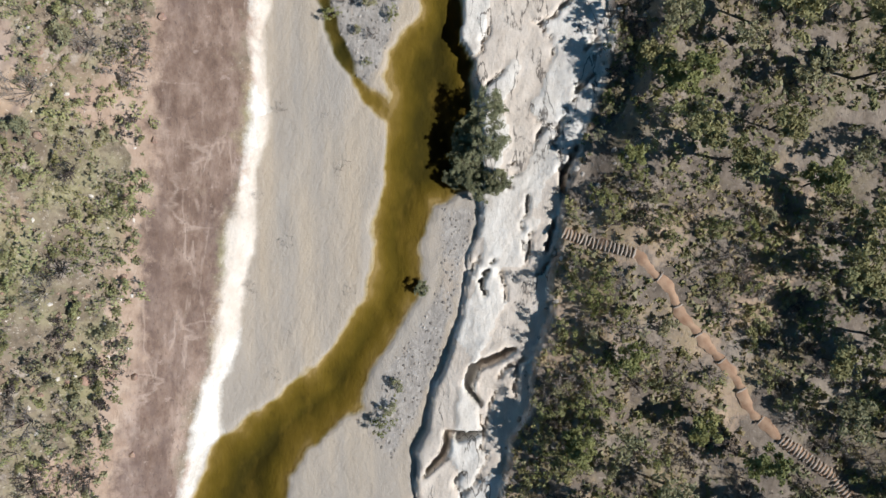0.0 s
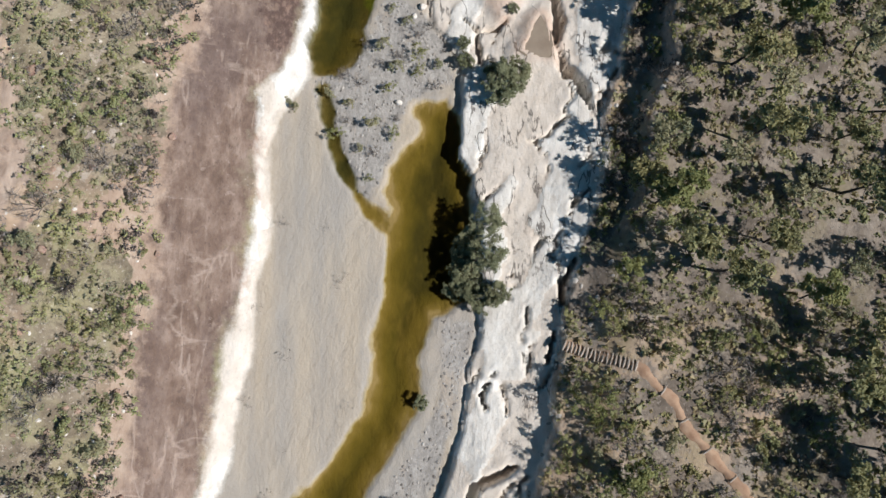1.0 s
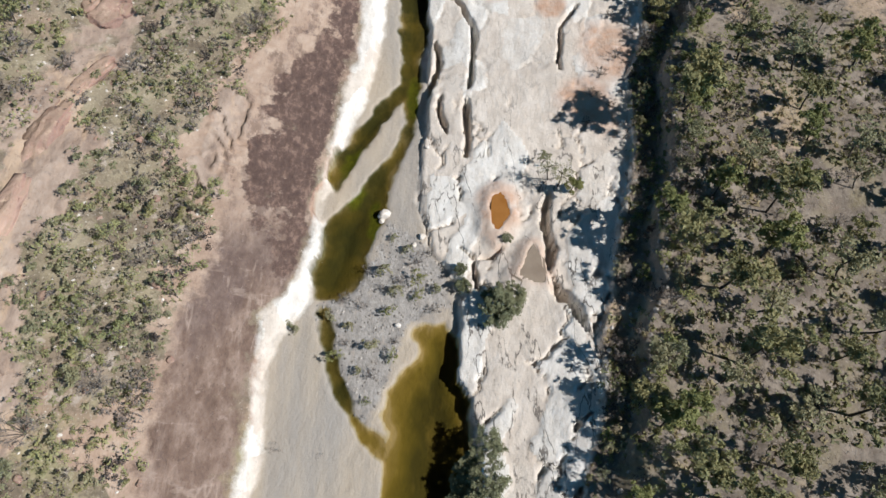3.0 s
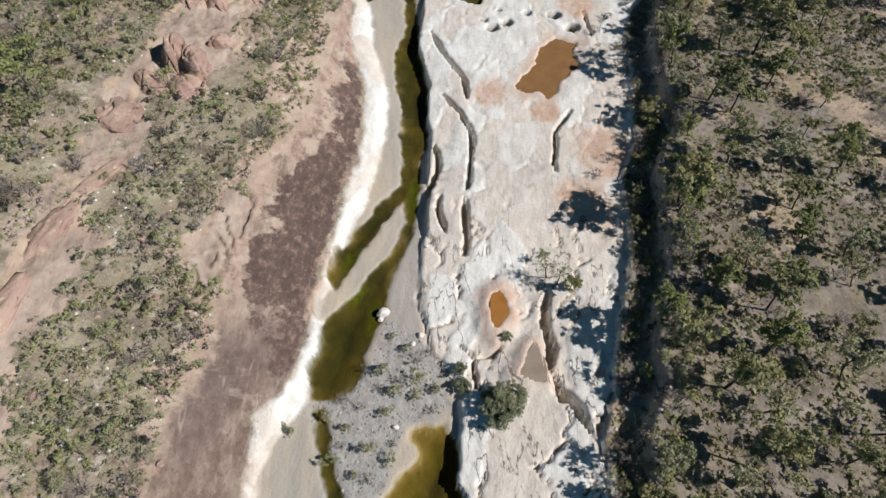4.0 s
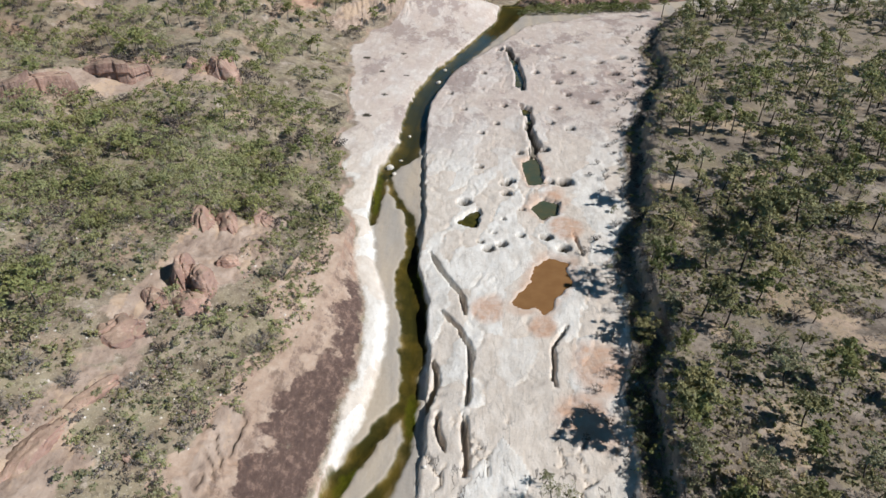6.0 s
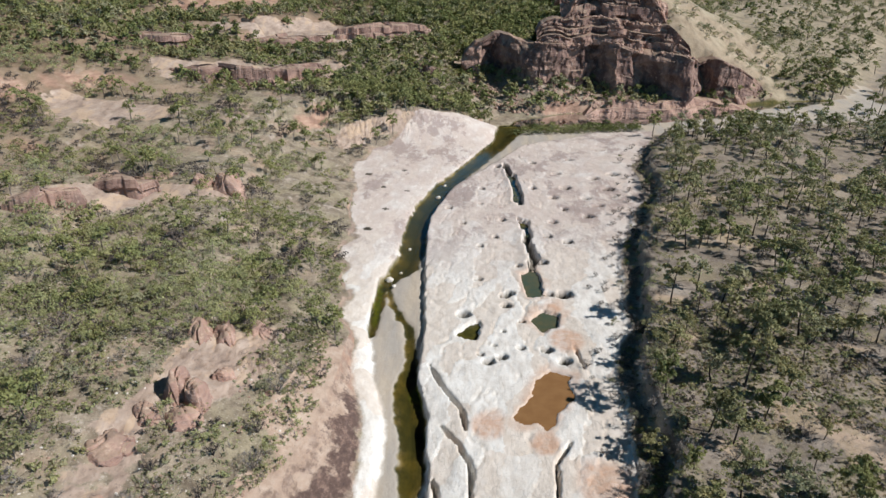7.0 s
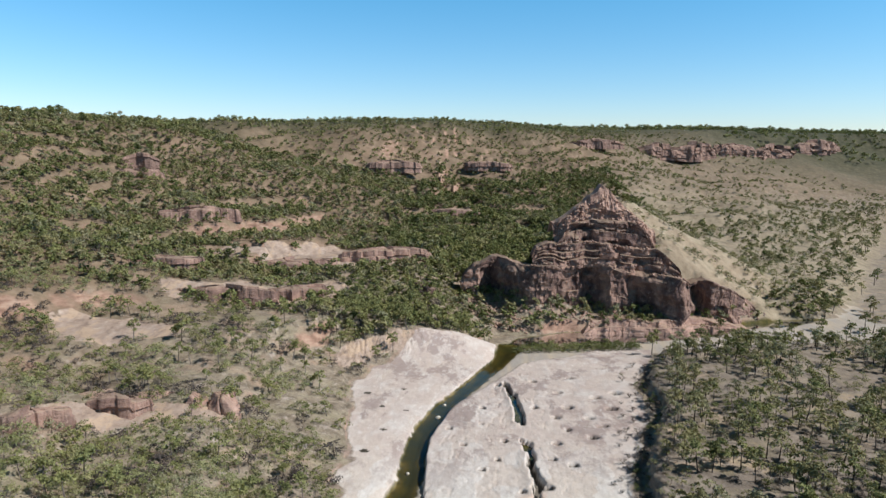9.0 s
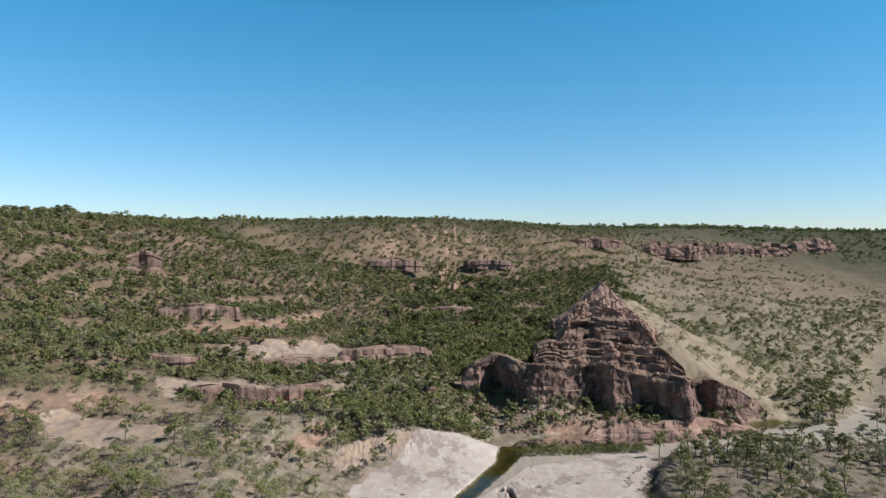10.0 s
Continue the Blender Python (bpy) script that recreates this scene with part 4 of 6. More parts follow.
def cliff_mesh(name, ax, ay, tops, low, beds, block, seed, batter=0.06, n=200, ragged=0.12, power=2.6):
    """A bedded, jointed block of rock on an oval plan. tops: (x, height) pairs along it; beds: number of beds; block: width of a joint block."""
    th = np.linspace(0, 2 * np.pi, n, endpoint=False)
    c, s = np.cos(th), np.sin(th)
    k = (np.abs(c) ** power + np.abs(s) ** power) ** (-1 / power)
    px, py = ax * c * k, ay * s * k
    run = np.cumsum(np.hypot(np.diff(px, append=px[:1]), np.diff(py, append=py[:1])))
    top = np.interp(px, [t[0] for t in tops], [t[1] for t in tops])
    top = top * (1 - ragged / 2 + ragged * hash01(np.floor(run / (block * 1.7)), seed)) + fbm(run, np.full(n, seed * 3.1), block * 4, 3) * block * 0.12
    rows, levels = [], []
    thick = 0.4 + hash01(np.arange(beds) * 1.37, seed + 0.5)
    edges = np.concatenate([[0], np.cumsum(thick) / thick.sum()])
    for b in range(beds):
        for f in (0.0, 0.86):
            levels.append((b, edges[b] + f * (edges[b + 1] - edges[b])))
    levels.append((beds - 1, 1.0))
    out = []
    nx, ny = c / ax, s / ay
    ln = np.hypot(nx, ny)
    nx, ny = nx / ln, ny / ln
    wrap = np.cos(th * 0.5) ** 2
    lobes = (fbm(run, np.full(n, seed * 5.3), block * 2.6, 3) * (1 - wrap ** 8)) * block * 0.75
    for i, (b, f) in enumerate(levels):
        cell = np.floor(run / (block * (0.7 + 0.8 * hash01(float(b // 2), seed + 3))) + hash01(float(b // 2), seed) * 5)
        push = (hash01(cell, seed + b // 3) - 0.5) * block * 0.34 + (hash01(float(b), seed + 9) - 0.5) * block * 0.3 + lobes
        push = push + fbm(run, np.full(n, b * 1.7 + seed), block * 1.2, 3) * block * 0.22
        push = push - 0.10 * block * (i % 2) + 0.05 * block * hash01(run * 3.1, float(i))
        z = low + (top - low) * f
        if f == 1.0:
            push = push - block * 0.25
        inset = batter * (z - low)
        out.append(np.stack([px + nx * (push - inset), py + ny * (push - inset), z], 1))
    for q, up in ((0.82, 0.12), (0.5, 0.16), (0.12, 0.2)):
        ring = out[len(levels) - 1].copy()
        ring[:, :2] *= q
        ring[:, 2] += up * block * (0.3 + 0.5 * hash01(np.floor(run / block), seed + q))
        out.append(ring)
    co = np.concatenate(out)
    m = len(out)
    i, j = np.meshgrid(np.arange(m - 1), np.arange(n), indexing="ij")
    a, b2 = i * n + j, i * n + (j + 1) % n
    faces = np.stack([a, b2, b2 + n, a + n], -1).reshape(-1, 4)
    return fill(bpy.data.meshes.new(name), co, faces, False)


def boulder_mesh(name, seed, sx=1.0, sy=1.0, sz=0.7, cuts=2):
    bm = bmesh.new()
    bmesh.ops.create_icosphere(bm, subdivisions=cuts, radius=0.5)
    r = random.Random(seed)
    planes = [(Vector((r.uniform(-1, 1), r.uniform(-1, 1), r.uniform(-0.3, 1))).normalized(), r.uniform(0.28, 0.42)) for _ in range(7)]
    for v in bm.verts:
        for nrm, d in planes:
            over = v.co.dot(nrm) - d
            if over > 0:
                v.co -= nrm * over
        v.co += v.co.normalized() * 0.06 * noise.noise(v.co * 4 + Vector((seed, 0, 0)))
        v.co = Vector((v.co.x * sx, v.co.y * sy, v.co.z * sz))
    me = bpy.data.meshes.new(name)
    bm.to_mesh(me)
    bm.free()
    return me


pyramid = holder("rock_pyramid", 0, 0, 0, 0, label="stepped pyramid of layered red sandstone above the river bend", category="rock")


def blocks(x, width, seed, bed=0.0):
    """Joint blocks along a face: steps of random depth, about -0.5 to 0.5."""
    s = x / width + 2.5 * fbm(x, np.full(x.shape, seed), width * 3, 2) + 7.3 * bed
    return hash01(np.floor(s), seed + bed) - 0.5 + 0.35 * (s - np.floor(s) - 0.5)


def face_mesh(name, x, front, tiers, seed):
    """A rock front, as a run of profiles along x. front: the plan as a function of x; tiers: (foot heights, top heights, ledge, rows, block width, relief, lean, bedding)."""
    rows, back = [], np.zeros(len(x))
    n = len(x)
    for k, (low, high, ledge, count, width, relief, lean, bedding) in enumerate(tiers):
        tall = np.maximum(high - low, 0.0)
        there = smooth(0.3, 2.5, tall)
        back = back + ledge * there * (0.55 + 0.9 * vnoise(x / 9 + seed, x * 0 + k))
        bed_no, bed_off = 0.0, 0.0
        for i in range(count + 1):
            f = i / count
            z = low + tall * f + (0.5 * relief * fbm(x, x * 0 + i * 0.6, 9.0, 3, seed) * there if 0 < i else 0)
            if i and hash01(float(i), seed + k) > 0.55:
                bed_no += 1.0
                bed_off = hash01(bed_no * 3.1, seed + k) - 0.5
            slide = 3.2 * fbm(x * 0.6, z, 11.0, 3, seed) + 0.8 * fbm(x, z, 3.0, 2, seed + 4)
            plan = front(x + slide * min(1.0, relief))
            joints = blocks(x + 0.7 * slide, width, seed + 3.0 * k) * relief * 0.9
            own = blocks(x + slide, width * (0.5 + 0.5 * hash01(bed_no, seed)), seed + 5.0 * k, bed_no) * relief * bedding
            strong = smooth(-0.2, 0.5, fbm(x, z * 0.6, 15.0, 2, seed + 20 + bed_no))
            seam = bed_off * relief * 1.3 * bedding * strong - 0.5 * bedding * strong * (hash01(float(i) * 2.3, seed) > 0.72)
            rough_face = 0.7 * fbm(x, z * 1.2, 4.0, 4, seed + 31) * min(1.3, relief)
            hollow = -2.4 * relief * smooth(0.45, 0.8, fbm(x * 0.8, z * 1.3, 10.0, 2, seed + 50))
            rows.append(np.stack([x, plan + back + lean * tall * f + (joints + own + seam + rough_face - hollow) * there, z], 1))
        back = back + lean * tall
    rows.append(rows[-1] + (0, 7, 0.3))
    rows.append(rows[-1] + (0, 9, -7))
    m = len(rows)
    i, j = np.meshgrid(np.arange(m - 1), np.arange(n - 1), indexing="ij")
    p = i * n + j
    return fill(bpy.data.meshes.new(name), np.concatenate(rows), np.stack([p, p + 1, p + n + 1, p + n], -1).reshape(-1, 4), False)


along = np.arange(9.0, 162.5, 0.3)
ragged = fbm(along, along * 0, 7.0, 3, 2.0)
wall_foot = np.interp(along, [8, 28, 58, 84, 95, 112, 124, 158], [8, 9, 8, 5, 3, 2.5, 3, 1]) - 2
wall_top = np.interp(along, [8, 11, 16, 25, 33, 41, 55, 60, 72, 83, 94, 117, 123, 131, 146, 158, 163], [16, 23, 28, 31.5, 31.5, 29.5, 31, 29, 30, 29.5, 27.3, 24.6, 21, 23.5, 17.6, 10.5, 4]) + 0.7 * ragged
band_top = np.maximum(wall_top, np.interp(along, [30, 42, 47, 56, 92, 107, 116, 120], [29, 30, 37.5, 41, 38.5, 36.8, 29, 20]) + 0.9 * ragged)
block_top = np.maximum(band_top, np.interp(along, [55, 61, 64, 76, 98, 103, 107], [38, 44, 49, 51, 50.5, 46, 36]) + 0.7 * ragged)
cone_top = np.maximum(block_top, np.interp(along, [58, 65, 74, 80, 83.6, 87.5, 92, 98, 103, 107], [50.5, 53.5, 59, 64, 68.5, 66, 60.5, 55, 50, 45]) + 1.2 * ragged)
base_line = CLIFF_LINE(along) + SAW(along)
even = base_line * 0.2 + (CLIFF_LINE(along) + 3.0) * 0.8
saw_front = lambda x: CLIFF_LINE(x) + SAW(x)
even_front = lambda back: lambda x: CLIFF_LINE(x) + 2.4 + 0.3 * SAW(x) + back
half = wall_top * 0.5 + wall_foot * 0.5
part("cliff_face", face_mesh("cliff_face", along, saw_front, [(wall_foot, half, 0, 12, 7.0, 1.2, 0.03, 0.25), (half, wall_top, 0.2, 13, 6.0, 1.3, 0.06, 0.45)], 2.0), CLIFF, pyramid)
mid_a, mid_b = wall_top + (band_top - wall_top) * 0.34, wall_top + (band_top - wall_top) * 0.66
w0, w1 = 118, 395
part("upper_cliff", face_mesh("upper_cliff", along[w0:w1], even_front(2.5), [(wall_top[w0:w1] - 1.5, mid_a[w0:w1], 0, 5, 6.0, 1.3, 0.05, 0.9), (mid_a[w0:w1], mid_b[w0:w1], 3.6, 5, 7.0, 1.4, 0.05, 0.9), (mid_b[w0:w1], band_top[w0:w1], 3.4, 6, 8.0, 1.5, 0.05, 0.9)], 5.0), CLIFF, pyramid)
w0, w1 = 160, 335
step_top = band_top * 0.45 + block_top * 0.55
part("high_ledge", face_mesh("high_ledge", along[w0:w1], even_front(13.0), [(band_top[w0:w1] - 1.5, step_top[w0:w1], 0, 6, 7.0, 1.4, 0.04, 0.9), (step_top[w0:w1], block_top[w0:w1], 2.2, 7, 6.0, 1.5, 0.05, 0.9)], 7.0), CLIFF, pyramid)
brow = block_top * 0.6 + cone_top * 0.4
part("summit", face_mesh("summit", along[w0:w1], even_front(19.0), [(block_top[w0:w1] - 1.5, brow[w0:w1], 0, 6, 2.4, 1.2, 0.55, 0.8), (brow[w0:w1], cone_top[w0:w1], 0.8, 7, 2.0, 1.1, 0.6, 0.8)], 9.0), SUMMIT_ROCK, pyramid)
# pink bench at the water's edge, and scree below the cliff
low_line = np.arange(66.0, 150, 0.3)
bench_up = np.interp(low_line, [66, 72, 80, 92, 110, 124, 135, 150], [0, 5, 6.5, 6, 6, 5.4, 3.2, 0.0]) + 0.5 * fbm(low_line, low_line * 0, 5.0, 3, 4.0)
part("rock_foot", face_mesh("rock_foot", low_line, lambda x: CLIFF_LINE(x) - np.interp(x, [66, 90, 120, 150], [13, 12, 10, 7]), [(low_line * 0 - 2, bench_up * 0.5, 0, 5, 8.0, 0.7, 0.35, 0.7), (bench_up * 0.5, bench_up, 1.2, 5, 7.0, 0.8, 0.7, 0.7)], 11.0), FOOT_ROCK, pyramid)


def outcrop(x, y, turn, ax, ay, up, beds, block, seed, label, batter=0.08):
    """A bedded outcrop, sunk into the slope."""
    z = height(x, y)
    me = cliff_mesh("rock_outcrop", ax, ay, [(-ax, up * 0.7), (-ax * 0.3, up), (ax * 0.4, up * 0.9), (ax, up * 0.6)], -3.0, beds, block, seed, batter, n=int(max(60, 30 * (ax + ay) / block)), ragged=0.5, power=2.0)
    me.materials.append(LEDGE_ROCK)
    ob = new("rock_outcrop", me)
    ob.matrix_basis = pose(x, y, z, 0, 0, turn)
    return tagged(ob, label, "rock", "outcrops on the slopes")


def rounded_block(x, y, turn, sx, sy, up, seed, label):
    """A weathered block with rounded shoulders, open joints and faint beds."""
    bm = bmesh.new()
    bmesh.ops.create_icosphere(bm, subdivisions=5 if up > 2 else 4, radius=1.0)
    shift = Vector((seed * 3.7, seed * 1.3, 0))
    r = random.Random(seed)
    cuts = [(Vector((r.uniform(-1, 1), r.uniform(-1, 1), r.uniform(-0.1, 0.9))).normalized(), r.uniform(0.86, 1.02)) for _ in range(9)]
    for v in bm.verts:
        d = v.co.normalized()
        k = (abs(d.x) ** 4 + abs(d.y) ** 4 + abs(d.z) ** 4) ** -0.25
        p = d * k
        for nrm, off in cuts:
            over = p.dot(nrm) - off
            if over > 0:
                p = p - nrm * over
        q = p + shift
        joint = min(abs(noise.noise(Vector((q.x * 0.9, q.y * 0.9, q.z * 0.25)))), abs(noise.noise(Vector((q.x * 0.8 + 7, q.y * 0.8, q.z * 0.2))))) 
        bed = noise.noise(Vector((q.x * 0.3, q.y * 0.3, q.z * 3.2)))
        swell = 0.13 * noise.noise(q * 0.9) + 0.07 * noise.noise(q * 2.6) + 0.03 * noise.noise(q * 7)
        swell += 0.06 * bed - 0.26 * max(0.0, 1 - joint / 0.06)
        p = p * (1 + swell)
        v.co = Vector((p.x * sx * (1 - 0.12 * p.z), p.y * sy * (1 - 0.12 * p.z), (p.z - 0.25) * up * 0.8))
    for f in bm.faces:
        f.smooth = True
    me = bpy.data.meshes.new("rock_outcrop")
    bm.to_mesh(me)
    bm.free()
    me.materials.append(BOULDER)
    ob = new("rock_outcrop", me)
    ob.matrix_basis = pose(x, y, height(x, y), 0, 0, turn)
    return tagged(ob, label, "rock", "outcrops on the slopes")


RED, LEDGE = "blocky red sandstone outcrop on the scrub slope", "long broken ledge of red sandstone in the bush"
for x, y, turn, ax, ay, up, beds, block, seed, label in (
    (-86, 171, 24, 9.5, 3.6, 4.5, 2, 3.6, 19, LEDGE), (-97, 153, 40, 9.0, 3.4, 4.0, 2, 3.4, 20, LEDGE),
    (-84, 352, 34, 30, 5.5, 4.5, 2, 4.6, 21, LEDGE), (-34, 392, 14, 27, 6.5, 7.5, 3, 6.0, 22, LEDGE), (-92, 279, 2, 22, 4.5, 4.5, 2, 4.2, 23, LEDGE), (-68, 296, 26, 18, 5.0, 5.0, 2, 4.4, 24, LEDGE),
    (-216, 486, 30, 14, 8, 11, 3, 5.0, 25, RED), (-214, 470, 20, 20, 6, 6, 2, 5.0, 26, LEDGE), (-50, 648, 10, 28, 9, 8, 2, 6.0, 27, LEDGE), (44, 708, 0, 27, 9, 7, 2, 6.0, 28, LEDGE),
    (330, 1050, 12, 42, 12, 19, 6, 9, 29, LEDGE), (398, 1078, 24, 40, 12, 24, 6, 9, 36, LEDGE), (476, 1124, 25, 46, 12, 16, 5, 9, 30, LEDGE), (575, 1195, 30, 58, 12, 22, 6, 11, 31, LEDGE), (690, 1270, 28, 70, 12, 20, 5, 12, 37, LEDGE), (205, 930, 8, 40, 10, 10, 3, 8, 38, LEDGE), (-128, 300, 20, 20, 4, 4, 2, 4, 32, LEDGE),
    (10, 560, 5, 22, 6, 8, 2, 5, 33, LEDGE), (-150, 420, 30, 24, 6, 7, 2, 5, 34, LEDGE), (-10, 330, -30, 9, 4, 4, 2, 3.6, 35, LEDGE),
):
    outcrop(x, y, turn, ax, ay, up, beds, block, seed, label)
for x, y, turn, sx, sy, up, seed in ((-44.7, 91.6, 6, 2.2, 3.4, 6.4, 1), (-41.0, 91.2, -4, 2.3, 3.4, 6.0, 2), (-42.2, 86.4, 5, 3.4, 2.8, 3.0, 13), (-46.8, 110, 18, 2.6, 4.6, 3.2, 3), (-42.4, 110.5, 14, 2.2, 4.2, 3.4, 12), (-36.8, 114.5, 10, 2.6, 3.0, 3.4, 4),
                                     (-50.4, 79, 35, 3.6, 3.6, 2.6, 5), (-53.6, 56, 76, 6.5, 2.2, 1.6, 6), (-54.5, 43, 80, 6.0, 2.0, 1.5, 7), (-50.5, 65, 60, 5.5, 1.6, 1.4, 14), (-62, 182, 10, 5.4, 5.0, 8.0, 8), (-69, 181, 0, 3.2, 3.2, 4.0, 9),
                                     (-47.5, 86, 20, 2.0, 2.6, 2.4, 10), (-39, 98, 30, 2.0, 1.6, 2.0, 11), (-84, 186, 28, 9.0, 4.5, 2.6, 15), (-97, 178, 34, 8.0, 4.0, 2.4, 16)):
    rounded_block(x, y, turn, sx, sy, up, seed, RED)


# ---------------------------------------------------------------- plants
prng = np.random.default_rng(21)


def tube(points, radii, sides=5):
    """Rings along a bent line, as vertices and quads."""
    points = np.asarray(points, float)
    co, faces = [], []
    for i, (p, r) in enumerate(zip(points, radii)):
        way = points[min(i + 1, len(points) - 1)] - points[max(i - 1, 0)]
        way = way / (np.linalg.norm(way) + 1e-9)
        u = np.cross(way, (0.31, 0.95, 0.1))
        u /= np.linalg.norm(u) + 1e-9
        v = np.cross(way, u)
        for k in range(sides):
            a = 2 * math.pi * k / sides
            co.append(p + r * (math.cos(a) * u + math.sin(a) * v))
        if i:
            for k in range(sides):
                a, b = (i - 1) * sides + k, (i - 1) * sides + (k + 1) % sides
                faces.append((a, b, b + sides, a + sides))
    return np.array(co), np.array(faces)


def joined(pieces):
    co, faces, n = [], [], 0
    for c, f in pieces:
        co.append(c)
        faces.append(f + n)
        n += len(c)
    return np.concatenate(co), np.concatenate(faces)


def leaves(r, blobs, count, size, flat=0.5):
    """Leaf sprays as small bent quads, spread through and over a set of ellipsoids (centre, radius x, y, z)."""
    weight = np.array([b[1] * b[2] for b in blobs])
    pick = r.choice(len(blobs), count, p=weight / weight.sum())
    centre, radius = np.array([b[0] for b in blobs])[pick], np.array([b[1:] for b in blobs])[pick]
    d = r.normal(size=(count, 3))
    d /= np.linalg.norm(d, axis=1, keepdims=True)
    d[:, 2] = np.abs(d[:, 2]) * 1.1 - 0.35
    at = centre + d * radius * (r.random((count, 1)) ** 0.45) * (0.85 + 0.3 * r.random((count, 1)))
    nrm = r.normal(size=(count, 3)) * 0.55 + d * 0.5 + (0, 0, flat)
    u = np.cross(nrm, r.normal(size=(count, 3)))
    u /= np.linalg.norm(u, axis=1, keepdims=True) + 1e-9
    w = np.cross(nrm, u)
    w /= np.linalg.norm(w, axis=1, keepdims=True) + 1e-9
    s = size * (0.55 + 0.9 * r.random((count, 1)))
    co = np.stack([at - u * s, at + u * s * 0.7 - w * s * 0.5, at + u * s * 0.5 + w * s * 0.6], 1).reshape(-1, 3)
    return co, np.arange(count * 3).reshape(-1, 3)


def tree_shape(r, tall, spread, clumps, count, size, lean=0.08, first=0.45, sides=5, thick=0.018, limbs=True, fat=1.0, tufts=0, split=False):
    """A forked trunk with limbs that end in leaf clumps: (trunk mesh arrays, crown mesh arrays)."""
    wood, blobs = [], []
    top = np.array([r.normal() * lean * tall, r.normal() * lean * tall, tall * 0.82])
    ts = np.linspace(0, 1, 5 if limbs else 3)
    bend = r.normal(size=3) * 0.05 * tall * (1, 1, 0)
    stem = [top * t + bend * math.sin(t * 3.1) for t in ts]
    wood.append(tube(stem, [tall * thick * (1.25 - t) + 0.015 for t in ts], sides))
    for k in range(clumps):
        t = first + (1 - first) * r.random()
        base = top * t + bend * math.sin(t * 3.1)
        a = 2 * math.pi * (k + r.random() * 0.7) / clumps
        reach = spread * (0.35 + 0.65 * r.random()) * (1.15 - 0.6 * t)
        end = base + (math.cos(a) * reach, math.sin(a) * reach, tall * (0.08 + 0.16 * r.random()))
        if limbs:
            wood.append(tube([base, (base + end) / 2 + r.normal(size=3) * 0.05 * spread, end], [tall * thick * 0.45, tall * thick * 0.3, 0.015], max(3, sides - 2)))
        b = spread * (0.28 + 0.22 * r.random()) * fat
        if not tufts:
            blobs.append((end, b, b, b * (0.65 + 0.35 * r.random())))
        for _ in range(tufts):
            d = r.normal(size=3) * (0.5, 0.5, 0.32) * b
            w = b * (0.30 + 0.32 * r.random())
            blobs.append((end + d, w, w, w * (0.6 + 0.4 * r.random())))
    cap = 0.4 if not tufts else 0.24
    blobs.append((top, spread * cap, spread * cap, spread * cap * 0.9))
    return wood if split else joined(wood), leaves(r, blobs, count, size)


def twig_shape(r, tall, spread, stems, twigs):
    """A leafless shrub of thin stems that fork into twigs: (stem arrays, twig arrays)."""
    wood, fine = [], []
    for k in range(stems):
        a = 2 * math.pi * (k + r.random()) / stems
        end = np.array([math.cos(a) * spread * (0.4 + 0.6 * r.random()), math.sin(a) * spread * (0.4 + 0.6 * r.random()), tall * (0.6 + 0.4 * r.random())])
        mid = end * (0.45, 0.45, 0.6) + r.normal(size=3) * 0.1
        wood.append(tube([np.zeros(3), mid, end], [0.05, 0.035, 0.012], 3))
        for _ in range(twigs):
            t = 0.35 + 0.65 * r.random()
            s = mid + (end - mid) * t
            e = s + r.normal(size=3) * (0.35, 0.35, 0.28) * spread * 0.6
            side = np.cross(e - s, r.normal(size=3))
            side = side / (np.linalg.norm(side) + 1e-9) * 0.022
            fine.append((np.array([s - side, s + side, e + side * 0.4, e - side * 0.4]), np.array([[0, 1, 2, 3]])))
    return joined(wood), joined(fine)


def tuft_shape(r, blades, tall, spread):
    return leaves(r, [((0, 0, tall * 0.25), spread, spread, tall * 0.7)], blades, 0.32)


def as_mesh(name, shape, shade=False):
    return fill(bpy.data.meshes.new(name), shape[0], shape[1], shade)


def plant(name, trunk, crown, bark, leaf, label, category, part_names=("trunk", "crown")):
    """One plant with its parts, kept below the ground until it is copied into place."""
    top = holder(name, 0, 0, -40, label=label, category=category)
    if isinstance(trunk, list):
        stem = part(part_names[0], as_mesh(part_names[0], trunk[0], True), bark, top)
        for limb in trunk[1:]:
            part("limb", as_mesh("limb", limb, True), bark, stem)
    else:
        part(part_names[0], as_mesh(part_names[0], trunk, True), bark, top)
    part(part_names[1], as_mesh(part_names[1], crown), leaf, top)
    return top


def dense_tree(seed, tall, spread, leaf, label, count=5200, size=0.20):
    r = np.random.default_rng(seed)
    return plant("tree", *tree_shape(r, tall, spread, 15, count, size, first=0.3, tufts=4, fat=1.05, split=True), BARK, LEAF[leaf], label, "tree")


def gum_tree(seed, tall, spread, leaf, label, count=2100, size=0.23):
    r = np.random.default_rng(seed)
    return plant("gum_tree", *tree_shape(r, tall, spread, 10, count, size, first=0.5, thick=0.016, tufts=3, fat=1.1, split=True), DARK_BARK, LEAF[leaf], label, "tree")


def shrub(seed, tall, spread, leaf, label, count=800, size=0.11):
    r = np.random.default_rng(seed)
    return plant("shrub", *tree_shape(r, tall, spread, 9, count, size, first=0.1, thick=0.02, sides=4, tufts=2, fat=1.3), BARK, LEAF[leaf], label, "shrub", ("stem", "crown"))


def bare_shrub(seed, tall, spread, label, leaf="grey"):
    r = np.random.default_rng(seed)
    return plant("bare_shrub", *twig_shape(r, tall, spread, 9, 34), BARK if leaf == "grey" else DARK_BARK, LEAF[leaf], label, "shrub", ("stem", "branchwork"))


